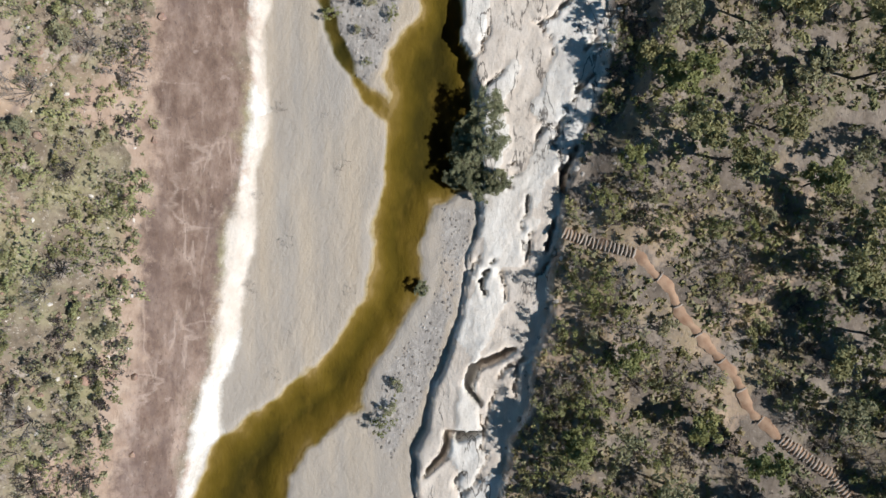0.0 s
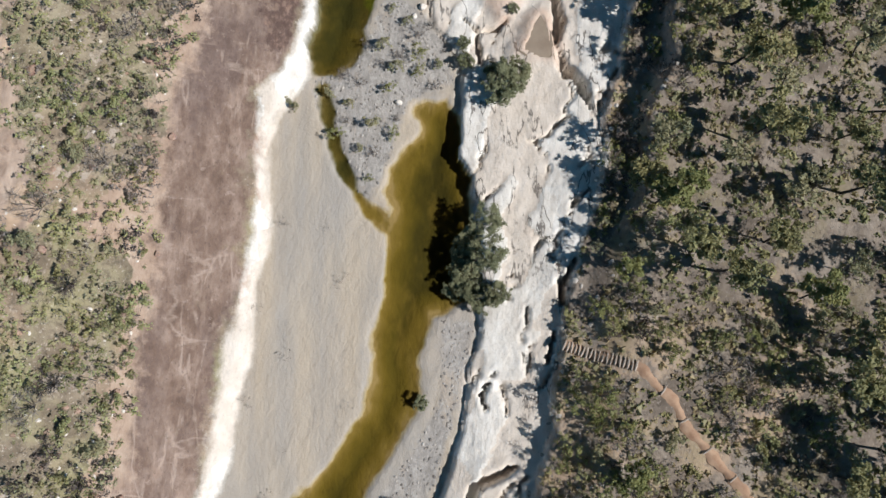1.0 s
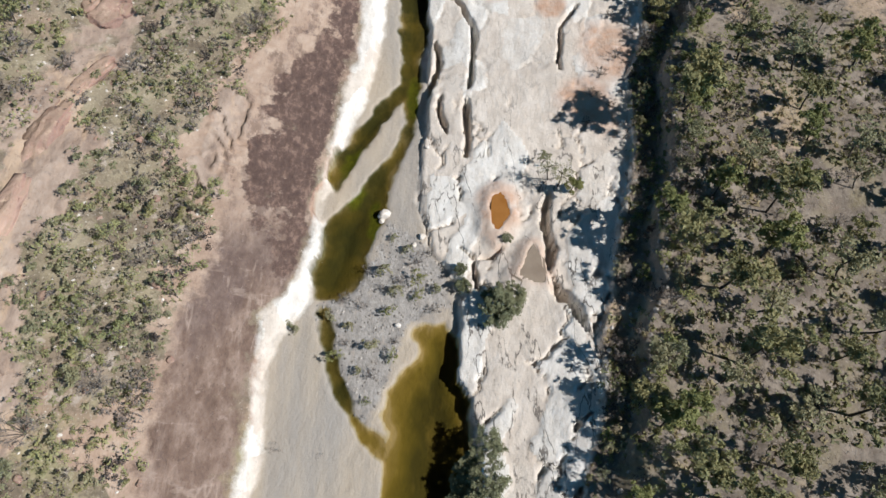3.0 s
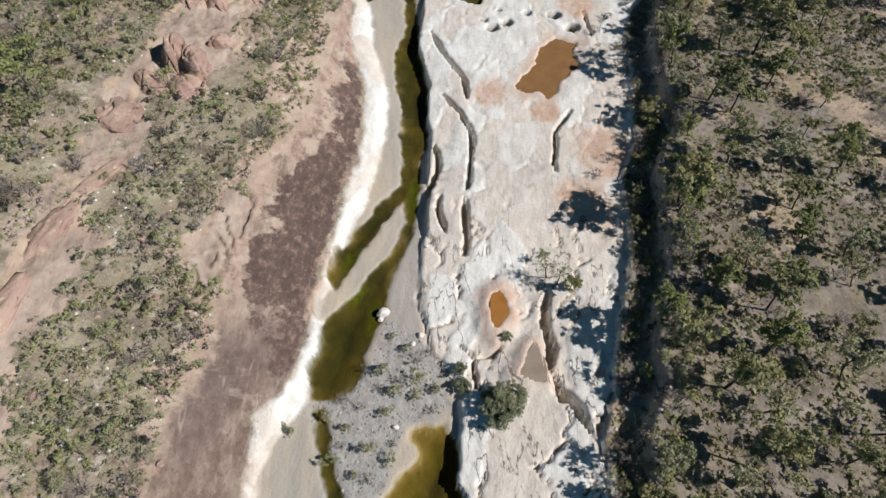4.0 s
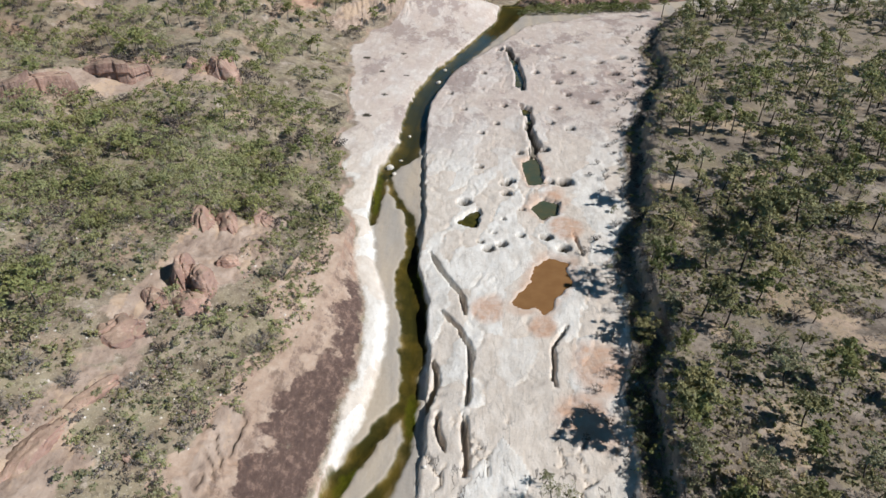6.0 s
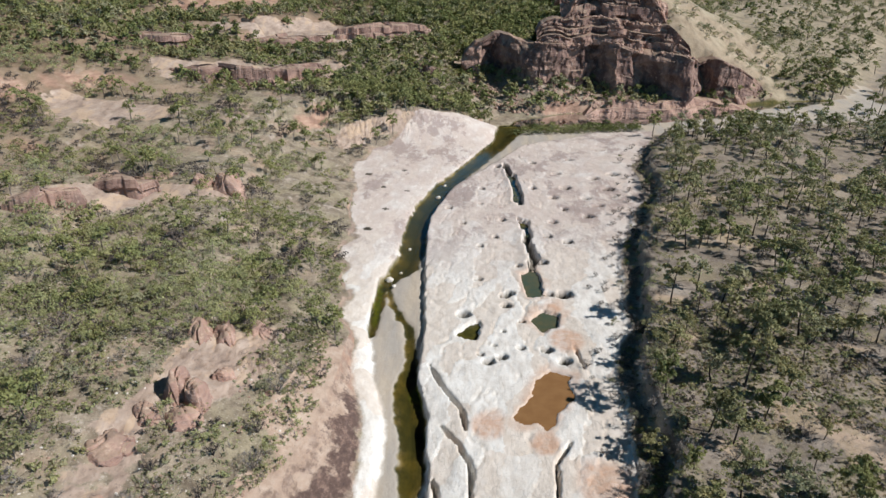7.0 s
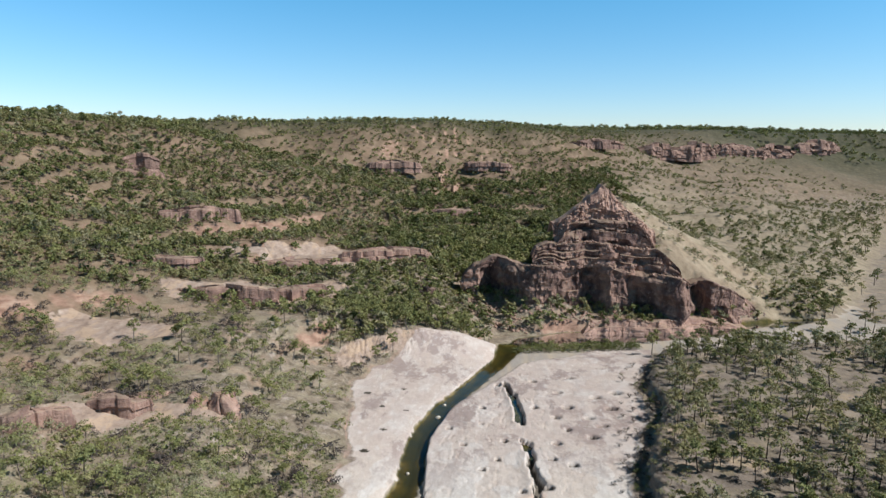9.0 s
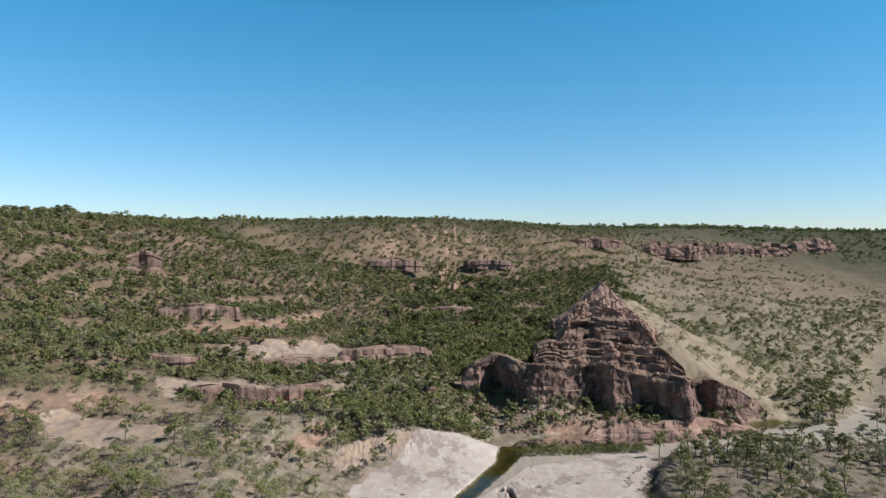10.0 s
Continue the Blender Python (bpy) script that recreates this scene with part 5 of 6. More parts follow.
GUMS = [gum_tree(31, 7.5, 3.2, "olive", "slender dark-trunked gum tree with a thin olive crown"), gum_tree(32, 6.2, 2.8, "gum", "slender dark-trunked gum tree with a thin green crown"),
        gum_tree(33, 8.5, 3.4, "olive", "tall dark-trunked gum tree with a thin olive crown"), gum_tree(34, 6.8, 2.9, "sage", "slender dark-trunked gum tree with a grey-green crown", 900)]
SPARSE = [gum_tree(35, 7.0, 2.3, "grey", "thin nearly leafless tree at the edge of the rock shelf", 420, 0.11), gum_tree(36, 6.0, 2.0, "sage", "thin sparse tree at the edge of the rock shelf", 520, 0.12)]
DENSE = [dense_tree(41, 6.4, 4.2, "fig", "dense leafy grey-green tree beside the creek"), dense_tree(42, 5.0, 3.4, "fig", "round leafy green tree on pale rock")]
SHRUBS = [shrub(51, 2.4, 1.9, "lime", "low yellow-green shrub on stony ground"), shrub(52, 2.0, 1.5, "sage", "low grey-green shrub on stony ground"),
          shrub(53, 3.0, 1.9, "gum", "bushy green shrub on stony ground"), shrub(54, 1.7, 1.6, "lime", "small yellow-green shrub on stony ground", 650),
          shrub(55, 2.6, 1.7, "dark", "dark green shrub on stony ground")]
BARE = [bare_shrub(61, 2.6, 1.9, "leafless grey shrub of thin twigs"), bare_shrub(62, 2.0, 1.6, "small leafless grey shrub of thin twigs"), bare_shrub(63, 3.6, 2.3, "tall leafless grey shrub of thin twigs"),
        bare_shrub(64, 1.6, 1.6, "dead blackened shrub of tangled twigs", "char"), bare_shrub(65, 2.1, 1.4, "dead dark brown shrub of tangled twigs", "char")]


def put(kind, x, y, size=1.0, turn=None, group="", sink=0.05):
    z = height(x, y) - sink
    ob = copy_thing(kind, pose(x, y, z, 0, 0, prng.uniform(0, 360) if turn is None else turn))
    ob.scale = (size, size, size * prng.uniform(0.88, 1.12))
    return tagged(ob, group=group)


# trees that stand by themselves
for kind, x, y, size in ((DENSE[0], 5.4, 16.8, 0.56), (DENSE[1], 3.4, 14.8, 0.58), (DENSE[0], 5.2, 12.6, 0.60), (DENSE[0], 2.6, 10.8, 0.58), (DENSE[1], 4.4, 8.4, 0.66), (DENSE[1], 6.2, 8.2, 0.5), (DENSE[1], 1.2, 9.0, 0.42), (DENSE[1], 2.4, 12.9, 0.5),
                         (DENSE[1], 7.0, 34.6, 0.85), (DENSE[1], 8.8, 37, 0.68), (DENSE[1], 6.2, 37, 0.4), (DENSE[1], 2.6, 38.6, 0.36), (DENSE[1], 2.2, 41, 0.3), (DENSE[1], -2.4, -4.9, 0.3), (DENSE[1], 8.8, 45.6, 0.25),
                         (SHRUBS[1], -5.6, -17, 0.8), (SHRUBS[2], -7.0, -21.6, 0.9), (SHRUBS[1], -6.4, -19.6, 0.8),
                         (SPARSE[1], 16.6, 54.8, 1.0), (GUMS[1], 18.4, 54, 0.6), (SPARSE[1], 15.2, 56, 0.9), (GUMS[3], 14.6, 59, 0.4)):
    ob = put(kind, x, y, size, group="creek trees")
    ob.scale.z *= 0.78 if kind in DENSE else 1.0


for x, y, size in ((20.3, 22.6, 0.72), (17.8, 13.6, 0.6), (12.6, -11, 0.4), (27, 63, 0.6), (25.8, 49, 0.75), (23, 39.3, 0.75), (33.6, 94, 0.7), (31.4, 79.5, 0.6), (30, 70.4, 0.7), (33.8, 101, 0.7), (19.9, 28, 0.55), (34.5, 108, 0.6)):
    put(SPARSE[int(prng.integers(2))], x, y, size * 0.85, group="creek trees")


def zone(n, x0, x1, y0, y1, keep, gap, taken):
    """Random places in a box that suit keep(), no closer than gap(x, y) to one another."""
    xs, ys = prng.uniform(x0, x1, n), prng.uniform(y0, y1, n)
    zs, m = land(xs, ys)
    ok = keep(xs, ys, zs, m)
    out, grid = [], {}
    for x, y in taken:
        grid.setdefault((int(x // 4), int(y // 4)), []).append((x, y))
    for x, y, z in zip(xs[ok], ys[ok], zs[ok]):
        cx, cy = int(x // 4), int(y // 4)
        g = gap
        if all((x - a) ** 2 + (y - b) ** 2 > g * g for i in (-1, 0, 1) for j in (-1, 0, 1) for a, b in grid.get((cx + i, cy + j), ())):
            grid.setdefault((cx, cy), []).append((x, y))
            out.append((x, y, z))
    return out


PATH_LINE = np.array([(14, 2.2), (17.9, 0.9), (22.4, -0.3), (25.7, -3.5), (28.4, -8), (33.6, -13.8), (36.3, -19), (40.2, -22.2), (44.8, -25.4), (46.8, -28.1), (50, -32)], float)


def off_path(x, y, w):
    return to_polyline(x, y, PATH_LINE)[0] > w


def scatter(places, kinds, chances, low, high, group):
    for x, y, z in places:
        kind = kinds[int(prng.choice(len(kinds), p=chances))]
        ob = copy_thing(kind, pose(x, y, z - 0.08, 0, 0, prng.uniform(0, 360)))
        k = prng.uniform(low, high)
        ob.scale = (k, k, k * prng.uniform(0.85, 1.15))
        tagged(ob, group=group)


east_wood = lambda x, y, z, m: (x > SHELF_TOP(np.clip(y, -45, 290)) + 0.6) & (m["sand"] < 0.3) & off_path(x, y, 2.2) & (x < 0.72 * np.abs(y) + 64)
west_scrub = lambda x, y, z, m: (m["bare"] + 0.6 * fbm(x, y, 7.0, 2, 44.0) < 0.6) & (x < SLAB_TOP(np.clip(y, -45, 290)) - 1.0) & (x > -0.75 * np.abs(y) - 62)
STANDING = [(23.2, 21.8, 0.75), (33, 24, 0.8), (35.9, 26.4, 1.15), (28.6, 13.3, 1.0), (21.1, 11.5, 0.7), (31.8, 10.8, 1.0), (41.2, 7.6, 0.95), (37.6, 14.2, 0.9), (46.3, 3.1, 1.0), (25, 26.6, 0.9), (47.2, 20.2, 1.1),
            (45, -17, 1.0), (45.2, -2, 1.1), (13.4, -24.5, 0.5), (34.6, 64.9, 1.35), (29.5, 47.6, 1.0), (36.7, 50, 0.95), (42.6, 54.6, 1.1), (28.1, 21.3, 0.8), (39.9, 19.5, 0.9),
            (41.2, 40.7, 1.1), (49.9, 37.4, 1.0), (48.1, 51.7, 0.9), (37.3, 70.1, 0.9), (65.7, 156.6, 1.3), (50.2, 129.2, 1.2), (39.2, 103.3, 1.0), (62.9, 111.1, 1.3), (80.1, 141.3, 1.3), (78.5, 120.3, 1.3), (44.3, 87.8, 1.1), (54.5, 90.3, 1.2),
            (54.6, 99.1, 1.2), (47.2, 84.9, 1.0), (60.6, 71.7, 1.1), (56.6, 56.2, 1.0), (51.6, 59.4, 0.9), (34.8, 86.4, 0.8), (48, -9, 1.1), (52, -14, 1.1), (50, -21, 1.0), (55, -7, 1.0), (43.5, -12, 0.8), (53, -28, 1.0), (38, -29, 0.9), (36, -24, 0.9), (29, -19, 0.8), (26, -27, 0.9), (21, -21, 0.8), (33, -31, 0.9), (56, -20, 1.1), (18, -30, 0.8), (22, -12, 0.7)]
for x, y, size in STANDING:
    put(GUMS[int(prng.integers(4))], x, y, size, group="woodland gum trees")
trees_e = zone(700, 14, 95, -36, 118, lambda x, y, z, m: east_wood(x, y, z, m) & (m["inner"] > 6) & off_path(x, y, 5.0) & (fbm(x, y, 20, 2, 14) > -0.15), 5.6, [(x, y) for x, y, _ in STANDING])
scatter(trees_e[:120], GUMS, (0.35, 0.25, 0.15, 0.25), 0.55, 1.2, "woodland gum trees")
spots = [(x, y) for x, y, _ in trees_e] + [(x, y) for x, y, _ in STANDING]
shrubs_e = zone(1500, 10, 95, -36, 118, east_wood, 2.0, spots)
scatter(shrubs_e[:160], SHRUBS[:4] + BARE, (0.13, 0.15, 0.1, 0.12, 0.15, 0.12, 0.1, 0.07, 0.06), 0.55, 1.1, "woodland shrubs")
south_e = zone(900, 12, 70, -36, 6, lambda x, y, z, m: (m["inner"] > 1.0) & off_path(x, y, 1.8), 1.9, spots)
scatter(south_e[:180], SHRUBS[:4] + BARE, (0.1, 0.2, 0.16, 0.1, 0.1, 0.08, 0.08, 0.1, 0.08), 0.5, 1.0, "woodland shrubs")
edge_e = zone(4000, 8, 60, -36, 112, lambda x, y, z, m: east_wood(x, y, z, m) & (x < SHELF_TOP(y) + 8.0) & ((m["inner"] > 6.4) | (y < 8) & (m["inner"] > 2.4)), 2.6, [])
scatter(edge_e[:75], SHRUBS + BARE[:1] + GUMS[1:2], (0.12, 0.16, 0.24, 0.06, 0.14, 0.14, 0.14), 0.7, 1.2, "shrubs along the shelf")
rim_e = zone(1600, 14, 80, 56, 258, lambda x, y, z, m: (x > SHELF_TOP(y) - 7 + 3 * fbm(x, y, 12.0, 2, 3)) & (x < SHELF_TOP(y) + 1.5) & (z > 2.5), 3.2, [])
scatter(rim_e[:70], BARE + SHRUBS[1:2], (0.22, 0.26, 0.06, 0.2, 0.16, 0.1), 0.4, 0.85, "dry shrubs on the rim of the shelf")
shrubs_w = zone(1500, -112, -20, -36, 118, west_scrub, 2.3, [])
scatter(shrubs_w[:200], SHRUBS + BARE, (0.32, 0.16, 0.08, 0.12, 0.02, 0.06, 0.05, 0.03, 0.09, 0.07), 0.7, 1.35, "scrub on the western slope")


def small_tree(seed, tall, spread, count, size, first=0.4, tufts=0):
    return tree_shape(np.random.default_rng(seed), tall, spread, 6, count, size, first=first, sides=3, thick=0.02, limbs=False, fat=1.3, tufts=tufts)


def bulk(name, places, shapes, low, high, material, label, category):
    """Many small plants, too many to count, in one mesh."""
    co, faces, n = [], [], 0
    for x, y, z in places:
        c, f = shapes[int(prng.integers(len(shapes)))]
        k, a = prng.uniform(low, high), prng.uniform(0, 6.28)
        ca, sa = math.cos(a) * k, math.sin(a) * k
        co.append(np.stack([c[:, 0] * ca - c[:, 1] * sa + x, c[:, 0] * sa + c[:, 1] * ca + y, c[:, 2] * k + z - 0.05], 1))
        faces.append(f + n)
        n += len(c)
    me = fill(bpy.data.meshes.new(name), np.concatenate(co), np.concatenate(faces), False)
    me.materials.append(material)
    return tagged(new(name, me), label, category, kind="stuff")


def woods(name, places, kinds, low, high, label):
    """Far trees in two meshes, wood and leaves, split by leaf colour."""
    spots = np.array([p[:2] for p in places])
    order = np.argsort(fbm(spots[:, 0], spots[:, 1], 24.0, 3, 30.0) + 0.7 * prng.random(len(places)))
    share = len(places) / len(kinds)
    for k, (leaf, shapes, bark) in enumerate(kinds):
        mine = [places[i] for i in order[int(k * share):int((k + 1) * share)]]
        state = prng.bit_generator.state
        bulk(name, mine, [s[1] for s in shapes], low, high, LEAF[leaf], label, "trees")
        prng.bit_generator.state = state
        bulk(name + "_trunks", mine, [s[0] for s in shapes], low, high, bark, "thin dark trunks and limbs of " + label, "trunks")


MID = [small_tree(s, t, w, 240, 0.34, f) for s, t, w, f in ((71, 6.2, 2.1, 0.35), (72, 5.2, 2.0, 0.3), (73, 7.2, 2.2, 0.4))]
NEAR_LOW = [small_tree(s, t, w, 180, 0.18, 0.1, 2) for s, t, w in ((84, 2.0, 1.7), (85, 2.6, 1.9), (86, 1.6, 1.5))]
MID_LOW = [small_tree(s, t, w, 190, 0.25, 0.1) for s, t, w in ((74, 2.8, 2.2), (75, 3.4, 2.3), (76, 2.4, 2.0))]
FAR = [small_tree(s, t, w, 84, 0.7, f) for s, t, w, f in ((77, 4.4, 2.4, 0.05), (78, 3.4, 2.3, 0.0), (79, 5.2, 2.5, 0.15))]

gravel_spots = [(-7.2, 35.2), (-6.4, 38), (-8.2, 41), (-5, 44.5), (-7, 46.5), (-12.5, 33), (-14.2, 29), (-11, 27), (-3.6, 40), (-19.6, 32.6), (-20.4, 33.6), (-1, 38.5), (-15, 34.6), (-9.4, 30.5)]
for x, y in gravel_spots:
    put(SHRUBS[1 if prng.random() < 0.6 else 2], x, y, prng.uniform(0.5, 0.9), group="bushes on the gravel bar")
for x, y, _ in zone(160, -17, 1, 19, 49, lambda x, y, z, m: (m["gravel"] > 0.5) & (z > 0.05), 1.8, gravel_spots)[:15]:
    put((BARE + SHRUBS[1:3])[int(prng.integers(7))], x, y, prng.uniform(0.3, 0.6), group="bushes on the gravel bar")
shade_hedge = zone(5000, 14, 92, 8, 262, lambda x, y, z, m: (m["inner"] > 0.8) & (m["inner"] < 4.6) & (y > 14), 1.2, [])
bank_top = zone(3000, 14, 92, 12, 255, lambda x, y, z, m: (m["inner"] > 4.3) & (m["inner"] < 8.0), 1.7, [])
BANKS = [small_tree(s, t, w, 150, 0.26, 0.1) for s, t, w in ((94, 3.0, 1.7), (95, 3.8, 1.9))]
# near-black leaf colours deepen the strip of shade below the bank
woods("bank_scrub", shade_hedge[:700], [("char", BANKS, BARK), ("dark", BANKS, BARK), ("char", BANKS, BARK)], 0.3, 0.6, "tangled scrub on the steep bank above the shelf, coloured dark to deepen its shade")
woods("bank_scrub", bank_top[:430], [("olive", BANKS, BARK), ("grey", BANKS, BARK), ("gum", BANKS, BARK), ("sage", BANKS, BARK)], 0.35, 0.75, "low olive and grey scrub along the top of the bank")
taken_w = [(x, y) for x, y, _ in shrubs_w[:190]]
low_w = zone(4200, -112, -20, -36, 125, lambda x, y, z, m: west_scrub(x, y, z, m) & (m["bare"] < 0.5) & (fbm(x, y, 14, 3, 2) > -0.45), 2.1, taken_w)
woods("slope_scrub", low_w[:1250], [("lime", NEAR_LOW, BARK), ("olive", NEAR_LOW, BARK), ("sage", NEAR_LOW, BARK), ("lime", NEAR_LOW, BARK)], 0.6, 1.15, "low yellow-green scrub on the stony slope")
low_v = zone(5200, -112, -20, -36, 125, lambda x, y, z, m: west_scrub(x, y, z, m) & (m["bare"] < 0.6) & (fbm(x, y, 11, 3, 62) > -0.2), 1.6, taken_w)
woods("slope_brush", low_v[:900], [("sage", NEAR_LOW, BARK), ("grey", NEAR_LOW, BARK), ("char", NEAR_LOW, DARK_BARK), ("olive", NEAR_LOW, BARK)], 0.45, 1.0, "thin grey and olive brush on the stony slope")
TWIGGY = [twig_shape(np.random.default_rng(s), 1.1, 1.1, 4, 8) for s in (91, 92, 93)]
TWIG_BITS = [t[1] for t in TWIGGY]
dead_w = zone(2500, -112, -20, -36, 125, lambda x, y, z, m: west_scrub(x, y, z, m), 1.7, [])
bulk("dead_brush", dead_w[600:1200], TWIG_BITS, 0.7, 1.7, LEAF["char"], "dead blackened twigs and fallen branches on the stony slope", "brushwood")
bulk("dead_brush", dead_w[:600], TWIG_BITS, 0.6, 1.5, LEAF["grey"], "dead grey twigs and fallen branches on the stony slope", "brushwood")
floor_e = zone(5000, 12, 90, -36, 118, lambda x, y, z, m: east_wood(x, y, z, m) & (fbm(x, y, 9, 3, 52) + 0.35 * (y < 4) > 0.0), 1.5, [])
woods("ground_scrub", floor_e[:520], [("olive", NEAR_LOW, BARK), ("grey", NEAR_LOW, BARK), ("char", NEAR_LOW, BARK), ("gum", NEAR_LOW, BARK)], 0.4, 0.9, "low olive and grey scrub on the woodland floor")
dead_e = zone(4000, 10, 95, -36, 130, east_wood, 1.4, [])
bulk("dead_brush", dead_e[:1200], TWIG_BITS, 0.6, 1.5, LEAF["grey"], "dead grey twigs and low brush under the gum trees", "brushwood")

TINY = [small_tree(s, t, w, 36, 1.2, 0.1) for s, t, w in ((87, 4.2, 3.2), (88, 3.6, 3.0), (89, 5.0, 3.2))]

# woodland on the eastern terrace, further on
seen_cone = lambda x, y: np.abs(x) < 0.72 * y + 40
e_far = zone(5200, 40, 260, 60, 300, lambda x, y, z, m: east_wood(x, y, z, m) & (m["inner"] > 9) & seen_cone(x, y) & ((y > 112) | (x > 88)) & (fbm(x, y, 24, 3, 8) + 0.35 * prng.random(x.shape) > 0.0), 3.0, [])
woods("woodland", e_far[:680], [("olive", MID, DARK_BARK), ("gum", MID, DARK_BARK), ("olive", MID, DARK_BARK), ("sage", MID, DARK_BARK)], 0.55, 1.4, "thin olive-green gum woodland on the flat terrace")
e_low = zone(5000, 30, 200, -36, 290, lambda x, y, z, m: east_wood(x, y, z, m) & (m["inner"] > 6) & ((y > 112) | (x > 80)) & seen_cone(x, np.maximum(y, 20)), 2.6, [])
woods("low_scrub", e_low[:650], [("sage", MID_LOW, BARK), ("grey", MID_LOW, BARK), ("olive", MID_LOW, BARK)], 0.4, 0.8, "low grey-green scrub under the gum trees")

# the western and northern slopes
bush = lambda x, y, z, m: (m["outer"] > 3) & (m["white"] < 0.4) & (m["slab"] < 0.4) & (m["sand"] < 0.3) & (z > 1.0)
w_mid = zone(26000, -200, 20, 20, 330, lambda x, y, z, m: west_scrub(x, y, z, m) & bush(x, y, z, m) & seen_cone(x, y) & ((y > 112) | (x < -60)) & (m["bare"] < 0.5) & (fbm(x, y, 26, 3, 4) + 0.25 * smooth(110, 150, y) > -0.4) & (fbm(x, y, 8, 2, 71) > -0.2), 2.7, [])
woods("hillside_scrub", w_mid[:3600], [("lime", MID_LOW, BARK), ("sage", MID_LOW, BARK), ("gum", MID, BARK), ("olive", MID_LOW, BARK), ("char", MID_LOW, BARK), ("gum", MID_LOW, BARK)], 0.65, 1.25, "green and olive scrub on the stony hillside")
dense_far = lambda x, y, z, m: bush(x, y, z, m) & (np.abs(x) < 0.75 * y + 30) & (np.hypot(x, y) < 1250) & (m["bare"] < 0.5) & (m["hill"] + prng.random(x.shape) * 0.97 < 1.0) & (fbm(x, y, 60, 3, 6) + 0.5 * prng.random(x.shape) > -0.55) & (prng.random(x.shape) > 0.8 * smooth(0.22, 0.32, x / y) * smooth(335, 400, y))
n_far = zone(34000, -430, 520, 270, 640, dense_far, 3.0, [])
woods("hill_woods", n_far[:8800], [("olive", FAR, DARK_BARK), ("gum", FAR, DARK_BARK), ("dark", FAR, DARK_BARK), ("olive", FAR, DARK_BARK), ("sage", FAR, DARK_BARK), ("gum", FAR, DARK_BARK)], 0.7, 1.3, "scattered green bush on the gorge slopes")
rim = lambda x, y, z, m: dense_far(x, y, z, m) & (m["outer"] < 620) & (y > 0.25 * np.abs(x) + 420)
p_far = zone(40000, -600, 950, 600, 1250, rim, 4.4, [])
woods("plateau_woods", p_far[:12500], [("gum", TINY, DARK_BARK), ("olive", TINY, DARK_BARK), ("dark", TINY, DARK_BARK), ("olive", TINY, DARK_BARK)], 0.45, 1.0, "distant dark green bush below the plateau rim")
skyline = zone(2600, 150, 1500, 1230, 1750, lambda x, y, z, m: (x < 0.72 * y) & (x > 0.1 * y), 9.0, [])
woods("plateau_woods", skyline[:1300], [("dark", TINY, DARK_BARK), ("gum", TINY, DARK_BARK)], 1.1, 1.9, "distant dark green bush on the plateau")
thick_a = [(-80, 97), (-55, 103), (-30, 116), (-31, 138), (-60, 160), (-100, 142)]
green = zone(2600, -105, -25, 92, 165, lambda x, y, z, m: west_scrub(x, y, z, m) & (in_polygon(x, y, thick_a) + fbm(x, y, 10, 2) * 4 > 0) & (fbm(x, y, 7, 2, 17) > -0.15), 2.1, [])
woods("thicket", green[:540], [("lime", MID_LOW, BARK), ("gum", MID_LOW, BARK), ("lime", MID_LOW, BARK)], 0.6, 1.2, "dense green thicket on the hillside")
gully_bush = zone(2600, -20, 170, 372, 640, lambda x, y, z, m: (to_polyline(x, y, GULLY + np.array([8, 10]))[0] < 34) & (m["hill"] < 0.5), 3.2, [])
woods("gully_bush", gully_bush[:800], [("dark", FAR, DARK_BARK), ("gum", FAR, DARK_BARK), ("olive", FAR, DARK_BARK)], 1.0, 1.6, "dense dark green bush in the gully")
crest = zone(400, 74, 100, 362, 392, lambda x, y, z, m: z > 10, 2.6, [])
woods("gully_bush", crest[:170], [("dark", FAR, DARK_BARK)], 0.9, 1.3, "dense dark green bush behind the rock pyramid")
shade = [(-30, 400), (30, 392), (60, 384), (84, 385), (150, 470), (190, 700), (150, 770), (60, 700), (0, 690), (-40, 560)]
thick_b = zone(7000, -45, 195, 378, 780, lambda x, y, z, m: (in_polygon(x, y, shade) + 10 * fbm(x, y, 40, 2, 5) > 0) & (fbm(x, y, 35, 2, 12) > -0.5), 3.6, [])
woods("dark_bush", thick_b[:2500], [("dark", FAR, DARK_BARK), ("dark", FAR, DARK_BARK), ("gum", FAR, DARK_BARK)], 0.9, 1.5, "dense dark green bush on the shaded side of the gully")
bank = zone(900, -46, 34, 262, 306, lambda x, y, z, m: bush(x, y, z, m) & (m["bare"] < 0.5), 2.8, [])
woods("bank_trees", bank[:260], [("gum", MID, BARK), ("gum", MID_LOW, BARK)], 0.9, 1.4, "green trees along the creek junction")
valley_gums = zone(3000, 180, 640, 300, 900, lambda x, y, z, m: (to_polyline(x, y, VALLEY)[0] < 60) & (z > 0.2) & (x < 0.75 * y), 5.0, [])
woods("river_gums", valley_gums[:120], [("gum", MID, DARK_BARK), ("olive", MID, DARK_BARK), ("dark", MID, DARK_BARK)], 1.0, 1.7, "green gum trees along the sandy river")
reeds = zone(1200, 30, 86, 276, 299, lambda x, y, z, m: (z > -0.1) & (np.abs(y - 285 - 0.12 * (x - 30)) < 4.6), 1.4, [])
woods("reed_bed", reeds[:230], [("dark", MID_LOW, BARK), ("gum", MID_LOW, BARK)], 0.6, 1.0, "dark green bushes on the river sand")
sandy = zone(400, 84, 260, 240, 345, lambda x, y, z, m: (x > 0.3 * y) & (z > 0.2) & (m["outer"] < 1), 6.0, [])
